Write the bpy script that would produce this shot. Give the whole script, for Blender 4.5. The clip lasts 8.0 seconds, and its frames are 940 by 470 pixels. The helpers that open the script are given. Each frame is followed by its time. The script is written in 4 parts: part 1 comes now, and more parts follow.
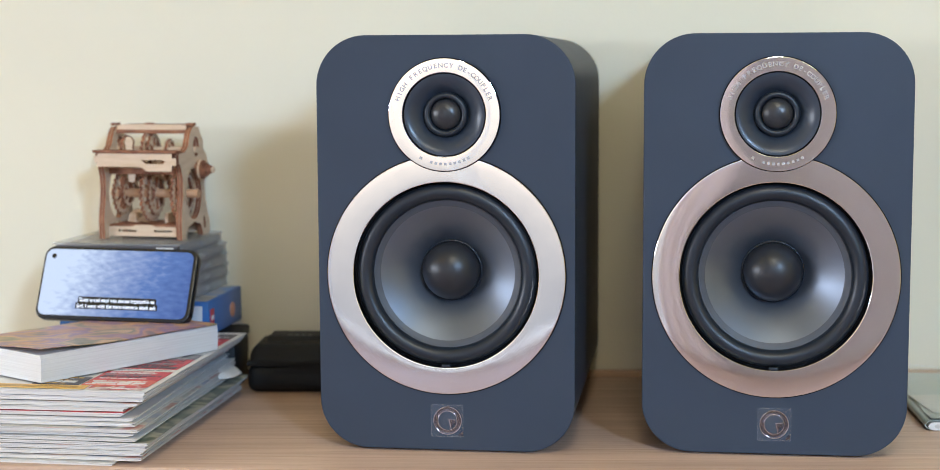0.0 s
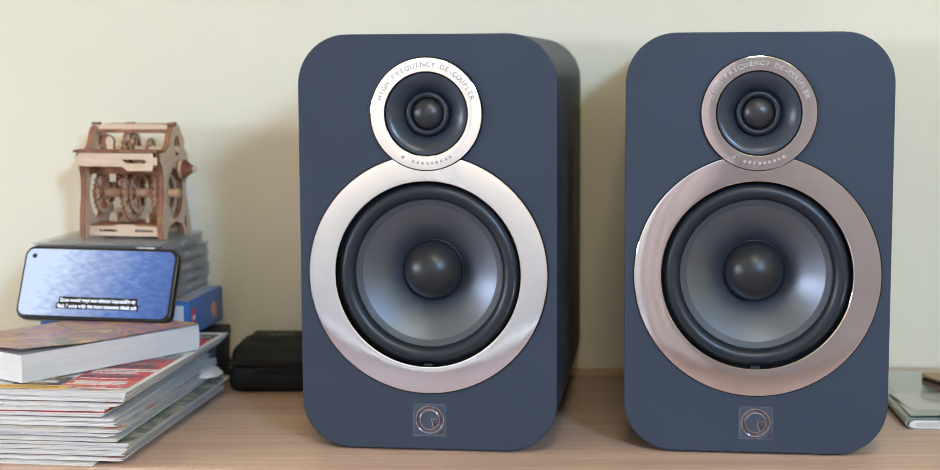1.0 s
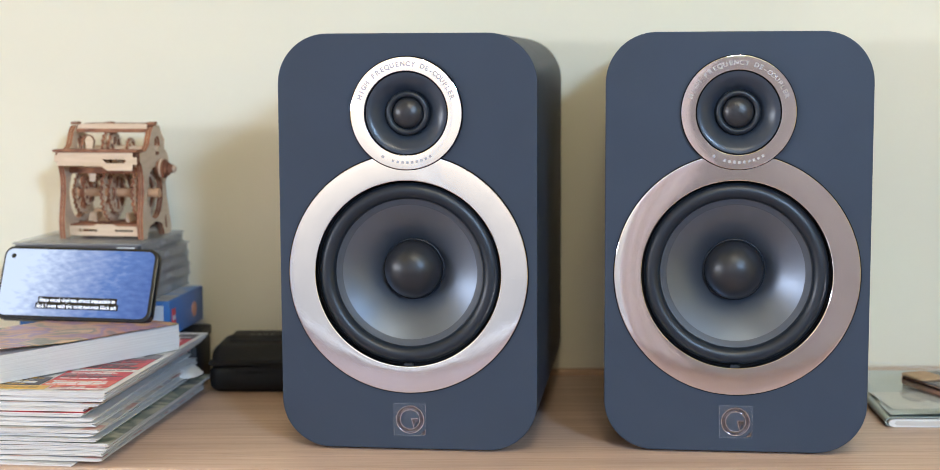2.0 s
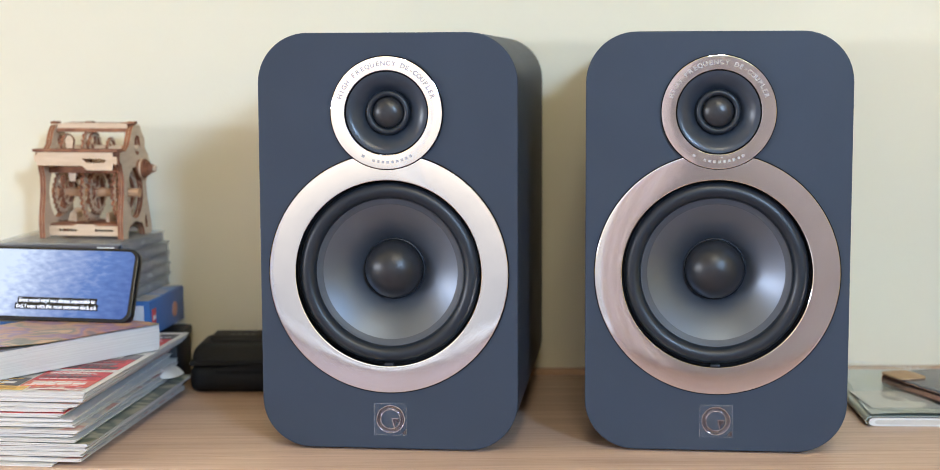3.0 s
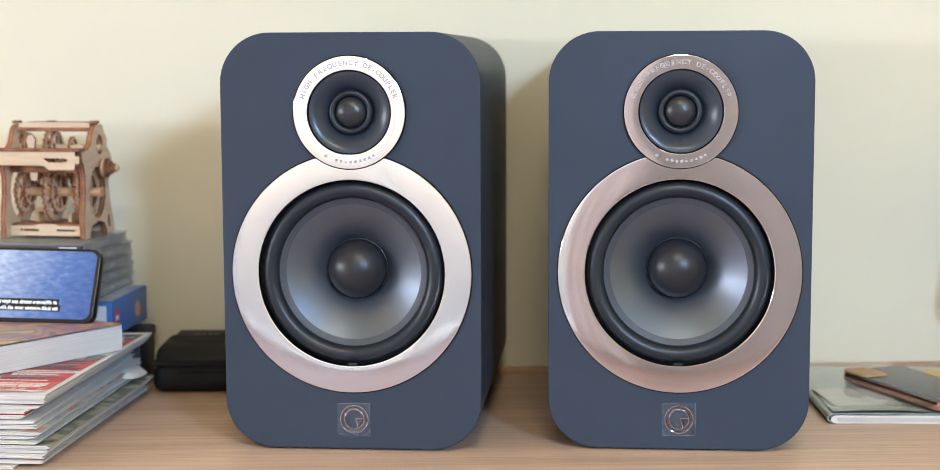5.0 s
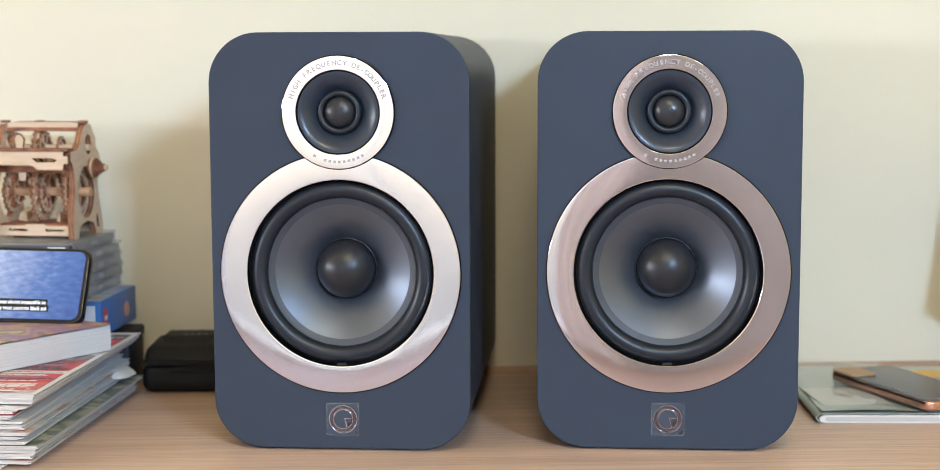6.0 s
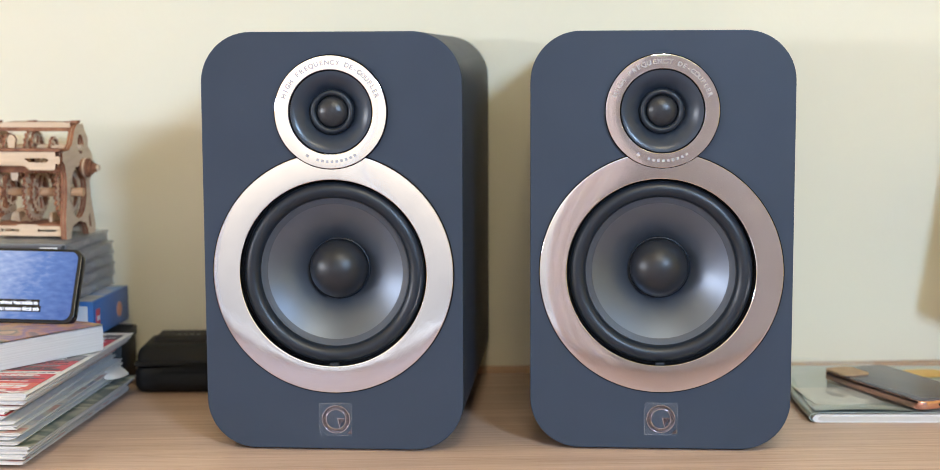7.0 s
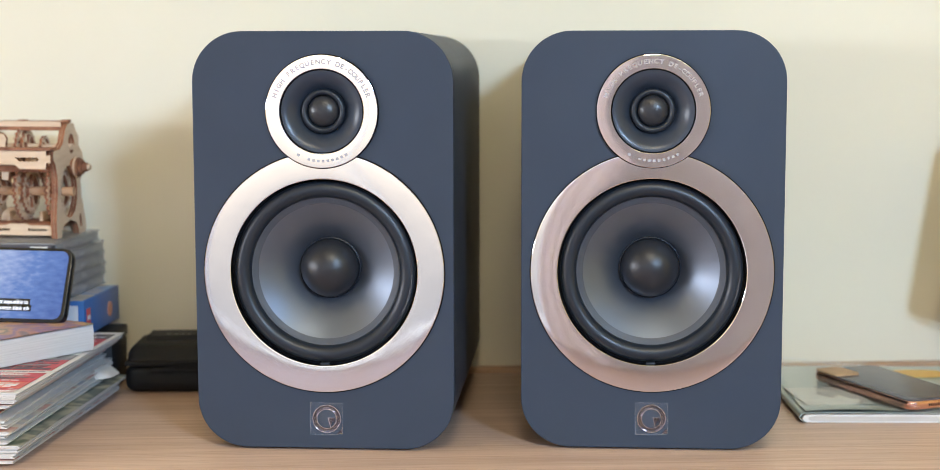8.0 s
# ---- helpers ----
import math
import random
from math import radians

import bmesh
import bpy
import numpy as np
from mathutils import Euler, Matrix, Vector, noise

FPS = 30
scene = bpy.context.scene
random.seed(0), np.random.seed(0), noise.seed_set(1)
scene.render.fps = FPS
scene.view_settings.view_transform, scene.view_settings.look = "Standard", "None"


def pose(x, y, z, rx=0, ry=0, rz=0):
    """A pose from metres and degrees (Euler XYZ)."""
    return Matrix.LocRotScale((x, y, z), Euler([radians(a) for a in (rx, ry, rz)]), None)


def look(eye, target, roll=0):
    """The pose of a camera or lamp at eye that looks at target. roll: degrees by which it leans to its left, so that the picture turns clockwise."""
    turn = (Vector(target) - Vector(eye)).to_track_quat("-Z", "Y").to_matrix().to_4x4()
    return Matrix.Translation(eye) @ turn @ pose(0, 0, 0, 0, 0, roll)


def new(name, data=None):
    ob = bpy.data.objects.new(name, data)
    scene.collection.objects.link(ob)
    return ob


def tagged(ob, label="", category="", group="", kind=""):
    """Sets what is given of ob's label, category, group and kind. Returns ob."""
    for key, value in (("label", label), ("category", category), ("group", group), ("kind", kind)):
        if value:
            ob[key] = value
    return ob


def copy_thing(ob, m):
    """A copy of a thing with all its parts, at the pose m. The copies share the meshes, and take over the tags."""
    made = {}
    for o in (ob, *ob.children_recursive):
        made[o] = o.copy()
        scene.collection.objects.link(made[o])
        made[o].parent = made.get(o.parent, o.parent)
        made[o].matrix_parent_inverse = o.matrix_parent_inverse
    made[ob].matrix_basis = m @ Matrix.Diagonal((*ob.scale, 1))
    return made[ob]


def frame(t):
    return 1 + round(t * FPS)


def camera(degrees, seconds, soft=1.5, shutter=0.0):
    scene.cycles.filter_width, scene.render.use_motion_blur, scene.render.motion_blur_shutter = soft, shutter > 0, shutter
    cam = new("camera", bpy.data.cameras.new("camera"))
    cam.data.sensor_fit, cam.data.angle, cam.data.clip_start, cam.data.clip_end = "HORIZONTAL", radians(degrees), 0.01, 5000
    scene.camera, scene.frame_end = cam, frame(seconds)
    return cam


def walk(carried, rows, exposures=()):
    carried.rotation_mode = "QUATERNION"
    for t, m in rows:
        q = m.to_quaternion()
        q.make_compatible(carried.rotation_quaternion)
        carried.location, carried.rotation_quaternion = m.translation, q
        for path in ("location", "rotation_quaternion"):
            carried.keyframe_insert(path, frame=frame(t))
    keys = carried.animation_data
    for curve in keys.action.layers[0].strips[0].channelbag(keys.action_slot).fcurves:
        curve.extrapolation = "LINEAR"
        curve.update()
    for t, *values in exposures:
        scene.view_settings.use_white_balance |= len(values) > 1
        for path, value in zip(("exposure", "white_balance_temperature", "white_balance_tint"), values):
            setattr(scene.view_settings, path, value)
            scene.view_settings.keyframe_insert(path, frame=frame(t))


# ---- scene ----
cam = camera(33.00, 8.0, soft=0.8)
cam.data.dof.use_dof, cam.data.dof.focus_distance, cam.data.dof.aperture_fstop = True, 1.21, 5.6
PATH = [  # seconds, x, y, z, pitch, roll, yaw
    (0.0, 0.0021, -1.1907, 0.3034, -6.232, 0.274, 0.704),
    (0.5, 0.0005, -1.1909, 0.3031, -6.229, 0.244, 0.311),
    (1.0, 0.0010, -1.1911, 0.3026, -6.226, 0.258, 0.001),
    (1.5, 0.0022, -1.1909, 0.3017, -6.205, 0.261, -0.296),
    (3.0, 0.0066, -1.1899, 0.3015, -6.224, 0.211, -1.158),
    (3.5, 0.0074, -1.1898, 0.3029, -6.292, 0.232, -1.445),
    (4.0, 0.0092, -1.1899, 0.3034, -6.321, 0.222, -1.688),
    (4.5, 0.0110, -1.1899, 0.3039, -6.348, 0.204, -1.965),
    (5.0, 0.0106, -1.1897, 0.3048, -6.398, 0.218, -2.307),
    (6.5, 0.0129, -1.1893, 0.3053, -6.427, 0.204, -2.723),
    (7.0, 0.0129, -1.1887, 0.3045, -6.404, 0.220, -2.864),
    (7.5, 0.0128, -1.1896, 0.3047, -6.405, 0.169, -3.007),
    (8.0, 0.0131, -1.1894, 0.3030, -6.345, 0.100, -3.167),
]
walk(cam, [(t, pose(x, y, z, 90 + pitch, roll, yaw)) for t, x, y, z, pitch, roll, yaw in PATH],
     exposures=[(0.0, 0.0, 5230, 12), (1.5, 0.07, 5260, 12), (3.5, 0.18, 5370, 13), (5.0, 0.21, 5410, 13), (8.0, 0.21, 5440, 13)])

# ---- world, daylight, window light ----
WALL_Y, FLOOR_Z, CEIL_Z = 0.337, -0.52, 1.88
WEST, EAST, SOUTH = -3.8, 2.3, -3.1
world = bpy.data.worlds.new("sky")
scene.world = world
world.use_nodes = True
sky = world.node_tree.nodes.new("ShaderNodeTexSky")
sky.sky_type, sky.sun_disc = "NISHITA", False
sky.sun_elevation, sky.sun_rotation = radians(40), radians(200)
world.node_tree.links.new(sky.outputs[0], world.node_tree.nodes["Background"].inputs[0])
world.node_tree.nodes["Background"].inputs[1].default_value = 0.12


def window_light(name, eye, target, width, height, watts, colour):
    lamp = bpy.data.lights.new(name, "AREA")
    lamp.shape, lamp.size, lamp.size_y, lamp.energy, lamp.color = "RECTANGLE", width, height, watts, colour
    ob = new(name, lamp)
    ob.matrix_world = look(eye, target)
    return ob


WIN_W = (-2.80, -0.60, 0.32, 0.72)    # low strip window in the west wall: y0, y1, z0, z1
WIN_S = (0.94, 1.30, 1.02, 1.48)      # small south window: x0, x1, z0, z1
GLOW_DOOR_S = (-1.50, -0.30, -0.50, 1.45)  # made-up glass door, its glow mirrored by the rings: x0, x1, z0, z1
window_light("west_window_light", (WEST - 0.02, -1.70, 0.52), (0, -1.70, 0.52), 2.2, 0.40, 80, (1.0, 0.95, 0.86))
window_light("south_window_light", (1.12, SOUTH - 0.02, 1.25), (0.10, 0, 0.35), 0.36, 0.46, 70, (0.65, 0.84, 1.0))
# Unseen glow standing in for the bright surface the left rings mirror.
window_light("ring_glow_light", (-0.90, SOUTH - 0.02, 0.475), (-0.90, 0, 0.475), 1.20, 1.95, 2.15, (0.90, 0.94, 1.0))
LAMP = (0.02, -1.90)                  # unseen warm round ceiling lamp, inferred from the yellow shadows: x, y
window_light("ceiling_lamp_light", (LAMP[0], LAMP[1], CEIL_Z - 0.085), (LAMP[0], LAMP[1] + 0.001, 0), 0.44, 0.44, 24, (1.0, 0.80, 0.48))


# ---- materials ----
def material(name, base, rough=0.5, metal=0.0, alt=None, scale=30.0, stretch=(1, 1, 1), bump=0.0, fine=300.0,
             mix=0.5, coat=0.0, rough_var=0.0, spec=0.5, island=0.0, distort=0.0):
    m = bpy.data.materials.new(name)
    m.use_nodes = True
    nt = m.node_tree
    n, ln = nt.nodes, nt.links.new
    b = n["Principled BSDF"]
    b.inputs["Roughness"].default_value, b.inputs["Metallic"].default_value = rough, metal
    b.inputs["Coat Weight"].default_value, b.inputs["Specular IOR Level"].default_value = coat, spec
    co, mp = n.new("ShaderNodeTexCoord"), n.new("ShaderNodeMapping")
    mp.inputs["Scale"].default_value = stretch
    ln(co.outputs["Object"], mp.inputs["Vector"])
    big = n.new("ShaderNodeTexNoise")
    big.inputs["Scale"].default_value, big.inputs["Detail"].default_value = scale, 6
    big.inputs["Distortion"].default_value = distort
    ln(mp.outputs[0], big.inputs["Vector"])
    small = n.new("ShaderNodeTexNoise")
    small.inputs["Scale"].default_value, small.inputs["Detail"].default_value = fine, 3
    ln(mp.outputs[0], small.inputs["Vector"])
    ramp = n.new("ShaderNodeMapRange")
    ramp.inputs["From Min"].default_value, ramp.inputs["From Max"].default_value = 0.35, 0.65
    ln(big.outputs[0], ramp.inputs["Value"])
    mx = n.new("ShaderNodeMix")
    mx.data_type = "RGBA"
    mx.inputs["A"].default_value = (*base, 1)
    mx.inputs["B"].default_value = (*(alt or [c * 0.88 for c in base]), 1)
    fac = n.new("ShaderNodeMath")
    fac.operation = "MULTIPLY"
    fac.inputs[1].default_value = mix * 2
    ln(ramp.outputs[0], fac.inputs[0])
    ln(fac.outputs[0], mx.inputs["Factor"])
    out = mx.outputs["Result"]
    if island:
        geo, hsv, mr = n.new("ShaderNodeObjectInfo"), n.new("ShaderNodeHueSaturation"), n.new("ShaderNodeMapRange")
        mr.inputs["To Min"].default_value, mr.inputs["To Max"].default_value = 1 - island, 1 + island * 0.4
        ln(geo.outputs["Random"], mr.inputs["Value"])
        ln(mr.outputs[0], hsv.inputs["Value"])
        ln(out, hsv.inputs["Color"])
        out = hsv.outputs[0]
    ln(out, b.inputs["Base Color"])
    if rough_var:
        rr = n.new("ShaderNodeMapRange")
        rr.inputs["To Min"].default_value, rr.inputs["To Max"].default_value = max(rough - rough_var, 0.02), rough + rough_var
        ln(big.outputs[0], rr.inputs["Value"])
        ln(rr.outputs[0], b.inputs["Roughness"])
    if bump:
        bp = n.new("ShaderNodeBump")
        bp.inputs["Strength"].default_value, bp.inputs["Distance"].default_value = bump, 0.0006
        ln(small.outputs[0], bp.inputs["Height"])
        ln(bp.outputs[0], b.inputs["Normal"])
    return m


def blotch_print(name, colours, scale, rough=0.35):
    """Printed picture: patches of several inks with soft mottling."""
    m = bpy.data.materials.new(name)
    m.use_nodes = True
    n, ln = m.node_tree.nodes, m.node_tree.links.new
    co, warp, vor = n.new("ShaderNodeTexCoord"), n.new("ShaderNodeTexNoise"), n.new("ShaderNodeTexNoise")
    warp.inputs["Scale"].default_value, warp.inputs["Detail"].default_value = scale * 2.2, 4
    vor.inputs["Scale"].default_value, vor.inputs["Detail"].default_value = scale, 2.5
    vor.inputs["Distortion"].default_value = 0.5
    ln(co.outputs["Object"], vor.inputs["Vector"])
    ln(co.outputs["Object"], warp.inputs["Vector"])
    ramp = n.new("ShaderNodeValToRGB")
    els = ramp.color_ramp.elements
    for i, c in enumerate(colours):
        pos = 0.30 + 0.4 * i / (len(colours) - 1)
        e = els[i] if i < 2 else els.new(pos)
        e.position, e.color = pos, (*c, 1)
    ramp.color_ramp.interpolation = "EASE"
    ln(vor.outputs[0], ramp.inputs[0])
    hsv = n.new("ShaderNodeHueSaturation")
    mr = n.new("ShaderNodeMapRange")
    mr.inputs["To Min"].default_value, mr.inputs["To Max"].default_value = 0.6, 1.35
    ln(warp.outputs[0], mr.inputs["Value"])
    ln(mr.outputs[0], hsv.inputs["Value"])
    ln(ramp.outputs[0], hsv.inputs["Color"])
    b = n["Principled BSDF"]
    ln(hsv.outputs[0], b.inputs["Base Color"])
    b.inputs["Roughness"].default_value = rough
    return m


def clear_plastic(name, tint, rough, alpha):
    m = bpy.data.materials.new(name)
    m.use_nodes = True
    b = m.node_tree.nodes["Principled BSDF"]
    b.inputs["Base Color"].default_value = (*tint, 1)
    b.inputs["Roughness"].default_value, b.inputs["Alpha"].default_value = rough, alpha
    return m


def oak_material():
    """Pale oak: broad soft bands, drawn-out grain lines and short dark pores along x."""
    m = bpy.data.materials.new("pale oak")
    m.use_nodes = True
    n, ln = m.node_tree.nodes, m.node_tree.links.new
    b = n["Principled BSDF"]
    co = n.new("ShaderNodeTexCoord")

    def layer(stretch, detail, distort, lo, hi):
        mp, nz, mr = n.new("ShaderNodeMapping"), n.new("ShaderNodeTexNoise"), n.new("ShaderNodeMapRange")
        mp.inputs["Scale"].default_value = stretch
        nz.inputs["Scale"].default_value, nz.inputs["Detail"].default_value, nz.inputs["Distortion"].default_value = 1.0, detail, distort
        mr.inputs["From Min"].default_value, mr.inputs["From Max"].default_value = lo, hi
        ln(co.outputs["Object"], mp.inputs["Vector"])
        ln(mp.outputs[0], nz.inputs["Vector"])
        ln(nz.outputs[0], mr.inputs["Value"])
        return mr.outputs[0]

    bands = layer((1.6, 38, 38), 3, 0.6, 0.34, 0.66)
    lines = layer((4.5, 260, 260), 4, 0.9, 0.36, 0.66)
    pores = layer((38, 900, 900), 2, 0.0, 0.60, 0.72)

    def blend(first, second, fac, amount):
        mx, mul = n.new("ShaderNodeMix"), n.new("ShaderNodeMath")
        mx.data_type, mul.operation = "RGBA", "MULTIPLY"
        mul.inputs[1].default_value = amount
        ln(fac, mul.inputs[0])
        ln(mul.outputs[0], mx.inputs["Factor"])
        if isinstance(first, tuple):
            mx.inputs["A"].default_value = (*first, 1)
        else:
            ln(first, mx.inputs["A"])
        mx.inputs["B"].default_value = (*second, 1)
        return mx.outputs["Result"]

    col = blend((0.640, 0.465, 0.350), (0.485, 0.335, 0.245), bands, 0.85)
    col = blend(col, (0.395, 0.255, 0.175), lines, 0.50)
    col = blend(col, (0.230, 0.140, 0.095), pores, 0.45)
    ln(col, b.inputs["Base Color"])
    rr = n.new("ShaderNodeMapRange")
    rr.inputs["To Min"].default_value, rr.inputs["To Max"].default_value = 0.36, 0.50
    ln(lines, rr.inputs["Value"])
    ln(rr.outputs[0], b.inputs["Roughness"])
    bp = n.new("ShaderNodeBump")
    bp.inputs["Strength"].default_value, bp.inputs["Distance"].default_value = 0.25, 0.0004
    ln(lines, bp.inputs["Height"])
    ln(bp.outputs[0], b.inputs["Normal"])
    return m


M = {}
M["wall"] = material("cream wall paint", (0.79, 0.745, 0.585), 0.75, alt=(0.76, 0.715, 0.555), scale=3.5, bump=0.25, fine=420, mix=0.4)
# Side walls and ceiling, unseen: yellow put in to warm the bounced light.
M["bounce_wall"] = material("bounce-tinted wall paint", (0.82, 0.63, 0.24), 0.8, scale=3, bump=0.2)
M["grey_wall"] = material("grey wall paint", (0.41, 0.395, 0.50), 0.8, scale=3, bump=0.2)
M["ceiling"] = material("bounce-tinted ceiling paint", (0.86, 0.70, 0.32), 0.85, scale=2, bump=0.2)
M["floor"] = material("brown floor boards", (0.34, 0.235, 0.205), 0.45, alt=(0.24, 0.155, 0.13), scale=4, stretch=(1, 8, 1), bump=0.2)
M["axle_wood"] = material("orange beech dowel", (0.55, 0.33, 0.18), 0.55, scale=60)
M["oak"] = oak_material()
M["strip"] = material("oak edging", (0.50, 0.33, 0.20), 0.5, alt=(0.42, 0.27, 0.16), scale=9, stretch=(0.7, 14, 14), bump=0.2)
M["frame_white"] = material("white gloss paint", (0.8, 0.8, 0.78), 0.35, scale=20)
# Lilac so that the rings mirror mauve streaks.
M["curtain"] = material("pale lilac cotton", (0.74, 0.69, 0.80), 0.9, alt=(0.68, 0.63, 0.75), scale=40, bump=0.4, fine=900)
M["frosted"] = material("frosted lamp glass", (0.85, 0.82, 0.76), 0.5, scale=20)
M["graphite"] = material("graphite matt lacquer", (0.033, 0.046, 0.073), 0.50, alt=(0.030, 0.042, 0.067), scale=14, bump=0.08, fine=1500, spec=0.38, rough_var=0.04)
M["chrome"] = material("satin polished metal ring", (0.93, 0.93, 0.945), 0.07, 1.0, alt=(0.90, 0.90, 0.915), scale=60, rough_var=0.04, bump=0.14, fine=22)
M["chrome_dark"] = material("dark metal badge", (0.17, 0.15, 0.17), 0.10, 1.0, scale=300)
M["black_gap"] = material("black gasket", (0.004, 0.004, 0.005), 0.8, scale=50, spec=0.15)
M["rubber"] = material("black rubber surround", (0.013, 0.018, 0.027), 0.38, alt=(0.011, 0.016, 0.024), scale=80, rough_var=0.05)
M["step"] = material("cone edge", (0.058, 0.065, 0.080), 0.5, scale=80)
M["cone"] = material("coated paper cone", (0.166, 0.190, 0.238), 0.39, 0.76, alt=(0.152, 0.175, 0.220), scale=25, bump=0.05, fine=900, rough_var=0.06)
M["cap"] = material("dust cap", (0.020, 0.021, 0.025), 0.36, 0.0, scale=60, rough_var=0.05)
M["waveguide"] = material("tweeter waveguide", (0.036, 0.046, 0.066), 0.31, scale=60, rough_var=0.04)
M["dome"] = material("coated silk dome", (0.022, 0.023, 0.026), 0.30, alt=(0.030, 0.031, 0.036), scale=420, bump=0.25, fine=900, rough_var=0.05)
M["etch"] = material("etched grey lettering", (0.43, 0.42, 0.43), 0.6, 0.0, scale=200)
M["film"] = clear_plastic("clear film", (0.75, 0.8, 0.9), 0.10, 0.035)
M["film_edge"] = clear_plastic("cut film edge", (0.80, 0.84, 0.90), 0.15, 0.07)
M["paper"] = material("page edges", (0.77, 0.73, 0.67), 0.8, alt=(0.70, 0.66, 0.61), scale=16, stretch=(1, 1, 90), bump=0.25, fine=40, island=0.17)
M["book_paper"] = material("book page block", (0.76, 0.755, 0.75), 0.8, alt=(0.66, 0.65, 0.645), scale=14, stretch=(0.6, 0.6, 70), bump=0.35, fine=30, mix=0.4)
M["cover_white"] = material("glossy white cover", (0.82, 0.80, 0.77), 0.3, scale=30)
M["cover_red"] = blotch_print("red magazine cover", [(0.75, 0.72, 0.66), (0.55, 0.035, 0.05), (0.62, 0.07, 0.07), (0.30, 0.10, 0.10), (0.72, 0.60, 0.50)], 38)
M["cover_green"] = blotch_print("dark green and cream magazine cover", [(0.07, 0.09, 0.07), (0.12, 0.15, 0.10), (0.48, 0.46, 0.36), (0.13, 0.16, 0.14), (0.50, 0.47, 0.38), (0.14, 0.16, 0.28)], 17)
M["cover_mix"] = blotch_print("mixed magazine cover", [(0.70, 0.68, 0.62), (0.58, 0.30, 0.25), (0.68, 0.63, 0.55), (0.45, 0.45, 0.50), (0.30, 0.30, 0.34)], 26)
M["cover_comic"] = blotch_print("painted comic cover", [(0.20, 0.15, 0.12), (0.52, 0.27, 0.13), (0.30, 0.19, 0.30), (0.56, 0.34, 0.16), (0.25, 0.23, 0.13), (0.60, 0.42, 0.22)], 25)
M["ink_yellow"] = material("yellow print", (0.78, 0.52, 0.12), 0.4, alt=(0.70, 0.43, 0.09), scale=160, mix=0.5)
M["ink_red"] = material("red print", (0.62, 0.05, 0.06), 0.4, alt=(0.45, 0.04, 0.05), scale=90)
M["red_page"] = blotch_print("red page with small print", [(0.60, 0.06, 0.06), (0.55, 0.05, 0.05), (0.74, 0.62, 0.55), (0.30, 0.08, 0.08), (0.62, 0.10, 0.08), (0.70, 0.50, 0.15)], 46)
M["ink_ochre"] = material("ochre print", (0.50, 0.30, 0.05), 0.4, scale=90)
M["ink_orange"] = material("orange red print", (0.66, 0.17, 0.07), 0.4, alt=(0.60, 0.10, 0.07), scale=70)
M["ink_grey"] = material("grey photo print", (0.30, 0.29, 0.31), 0.4, alt=(0.14, 0.13, 0.15), scale=110, mix=0.5)
M["ink_dark"] = material("dark print", (0.10, 0.09, 0.10), 0.45, scale=90)
M["ink_white"] = material("white print", (0.80, 0.79, 0.76), 0.45, scale=90)
M["phone_body"] = material("black phone shell", (0.012, 0.013, 0.015), 0.22, scale=60)
M["copper"] = material("copper metal", (0.74, 0.45, 0.36), 0.20, 1.0, scale=60, rough_var=0.05)
M["phone_back"] = material("dark grey glass", (0.085, 0.080, 0.098), 0.26, alt=(0.095, 0.09, 0.108), scale=10)
M["leather"] = material("tan leather", (0.50, 0.34, 0.19), 0.6, alt=(0.42, 0.28, 0.15), scale=60, bump=0.4)
M["blue_box"] = material("blue printed card", (0.045, 0.16, 0.46), 0.38, alt=(0.04, 0.12, 0.36), scale=14, bump=0.1)
M["box_top"] = blotch_print("printed box lid", [(0.10, 0.16, 0.30), (0.34, 0.33, 0.32), (0.48, 0.44, 0.40), (0.12, 0.24, 0.50)], 20)
M["white_card"] = material("white card", (0.78, 0.80, 0.84), 0.5, scale=60)
M["orange_dot"] = material("orange print", (0.60, 0.28, 0.17), 0.5, scale=200)
M["black_card"] = material("black box card", (0.008, 0.008, 0.010), 0.6, scale=40, bump=0.2)
M["nylon"] = material("black nylon shell", (0.006, 0.0075, 0.010), 0.55, alt=(0.009, 0.0105, 0.0135), scale=60, bump=0.6, fine=1600, spec=0.32)
M["zip"] = material("black zip tape", (0.006, 0.006, 0.007), 0.8, scale=400, bump=0.6, fine=2500)
M["label_grey"] = material("grey woven label", (0.22, 0.22, 0.22), 0.7, scale=300)
M["cd_tray"] = material("grey disc tray", (0.27, 0.26, 0.26), 0.4, alt=(0.20, 0.19, 0.19), scale=24, stretch=(1, 1, 6), island=0.15)
M["cd_dark"] = material("dark disc tray", (0.05, 0.05, 0.055), 0.35, scale=24)
M["cd_clear"] = clear_plastic("clear disc case", (0.50, 0.50, 0.51), 0.12, 0.42)
M["birch"] = material("birch plywood", (0.69, 0.535, 0.375), 0.6, alt=(0.61, 0.455, 0.30), scale=40, stretch=(1, 1, 6), bump=0.2)
M["burnt"] = material("scorched plywood edge", (0.33, 0.145, 0.070), 0.7, alt=(0.15, 0.055, 0.026), scale=80)
M["sage"] = material("sage printed cover", (0.40, 0.46, 0.41), 0.28, alt=(0.49, 0.53, 0.48), scale=16, coat=0.3)
M["sleeve"] = material("clear plastic sleeve", (0.85, 0.88, 0.86), 0.09, 0.9, scale=60)
nt_ = M["sleeve"].node_tree
see, mixs = nt_.nodes.new("ShaderNodeBsdfTransparent"), nt_.nodes.new("ShaderNodeMixShader")
mixs.inputs[0].default_value = 0.26
nt_.links.new(see.outputs[0], mixs.inputs[1])
nt_.links.new(nt_.nodes["Principled BSDF"].outputs[0], mixs.inputs[2])
nt_.links.new(mixs.outputs[0], nt_.nodes["Material Output"].inputs[0])
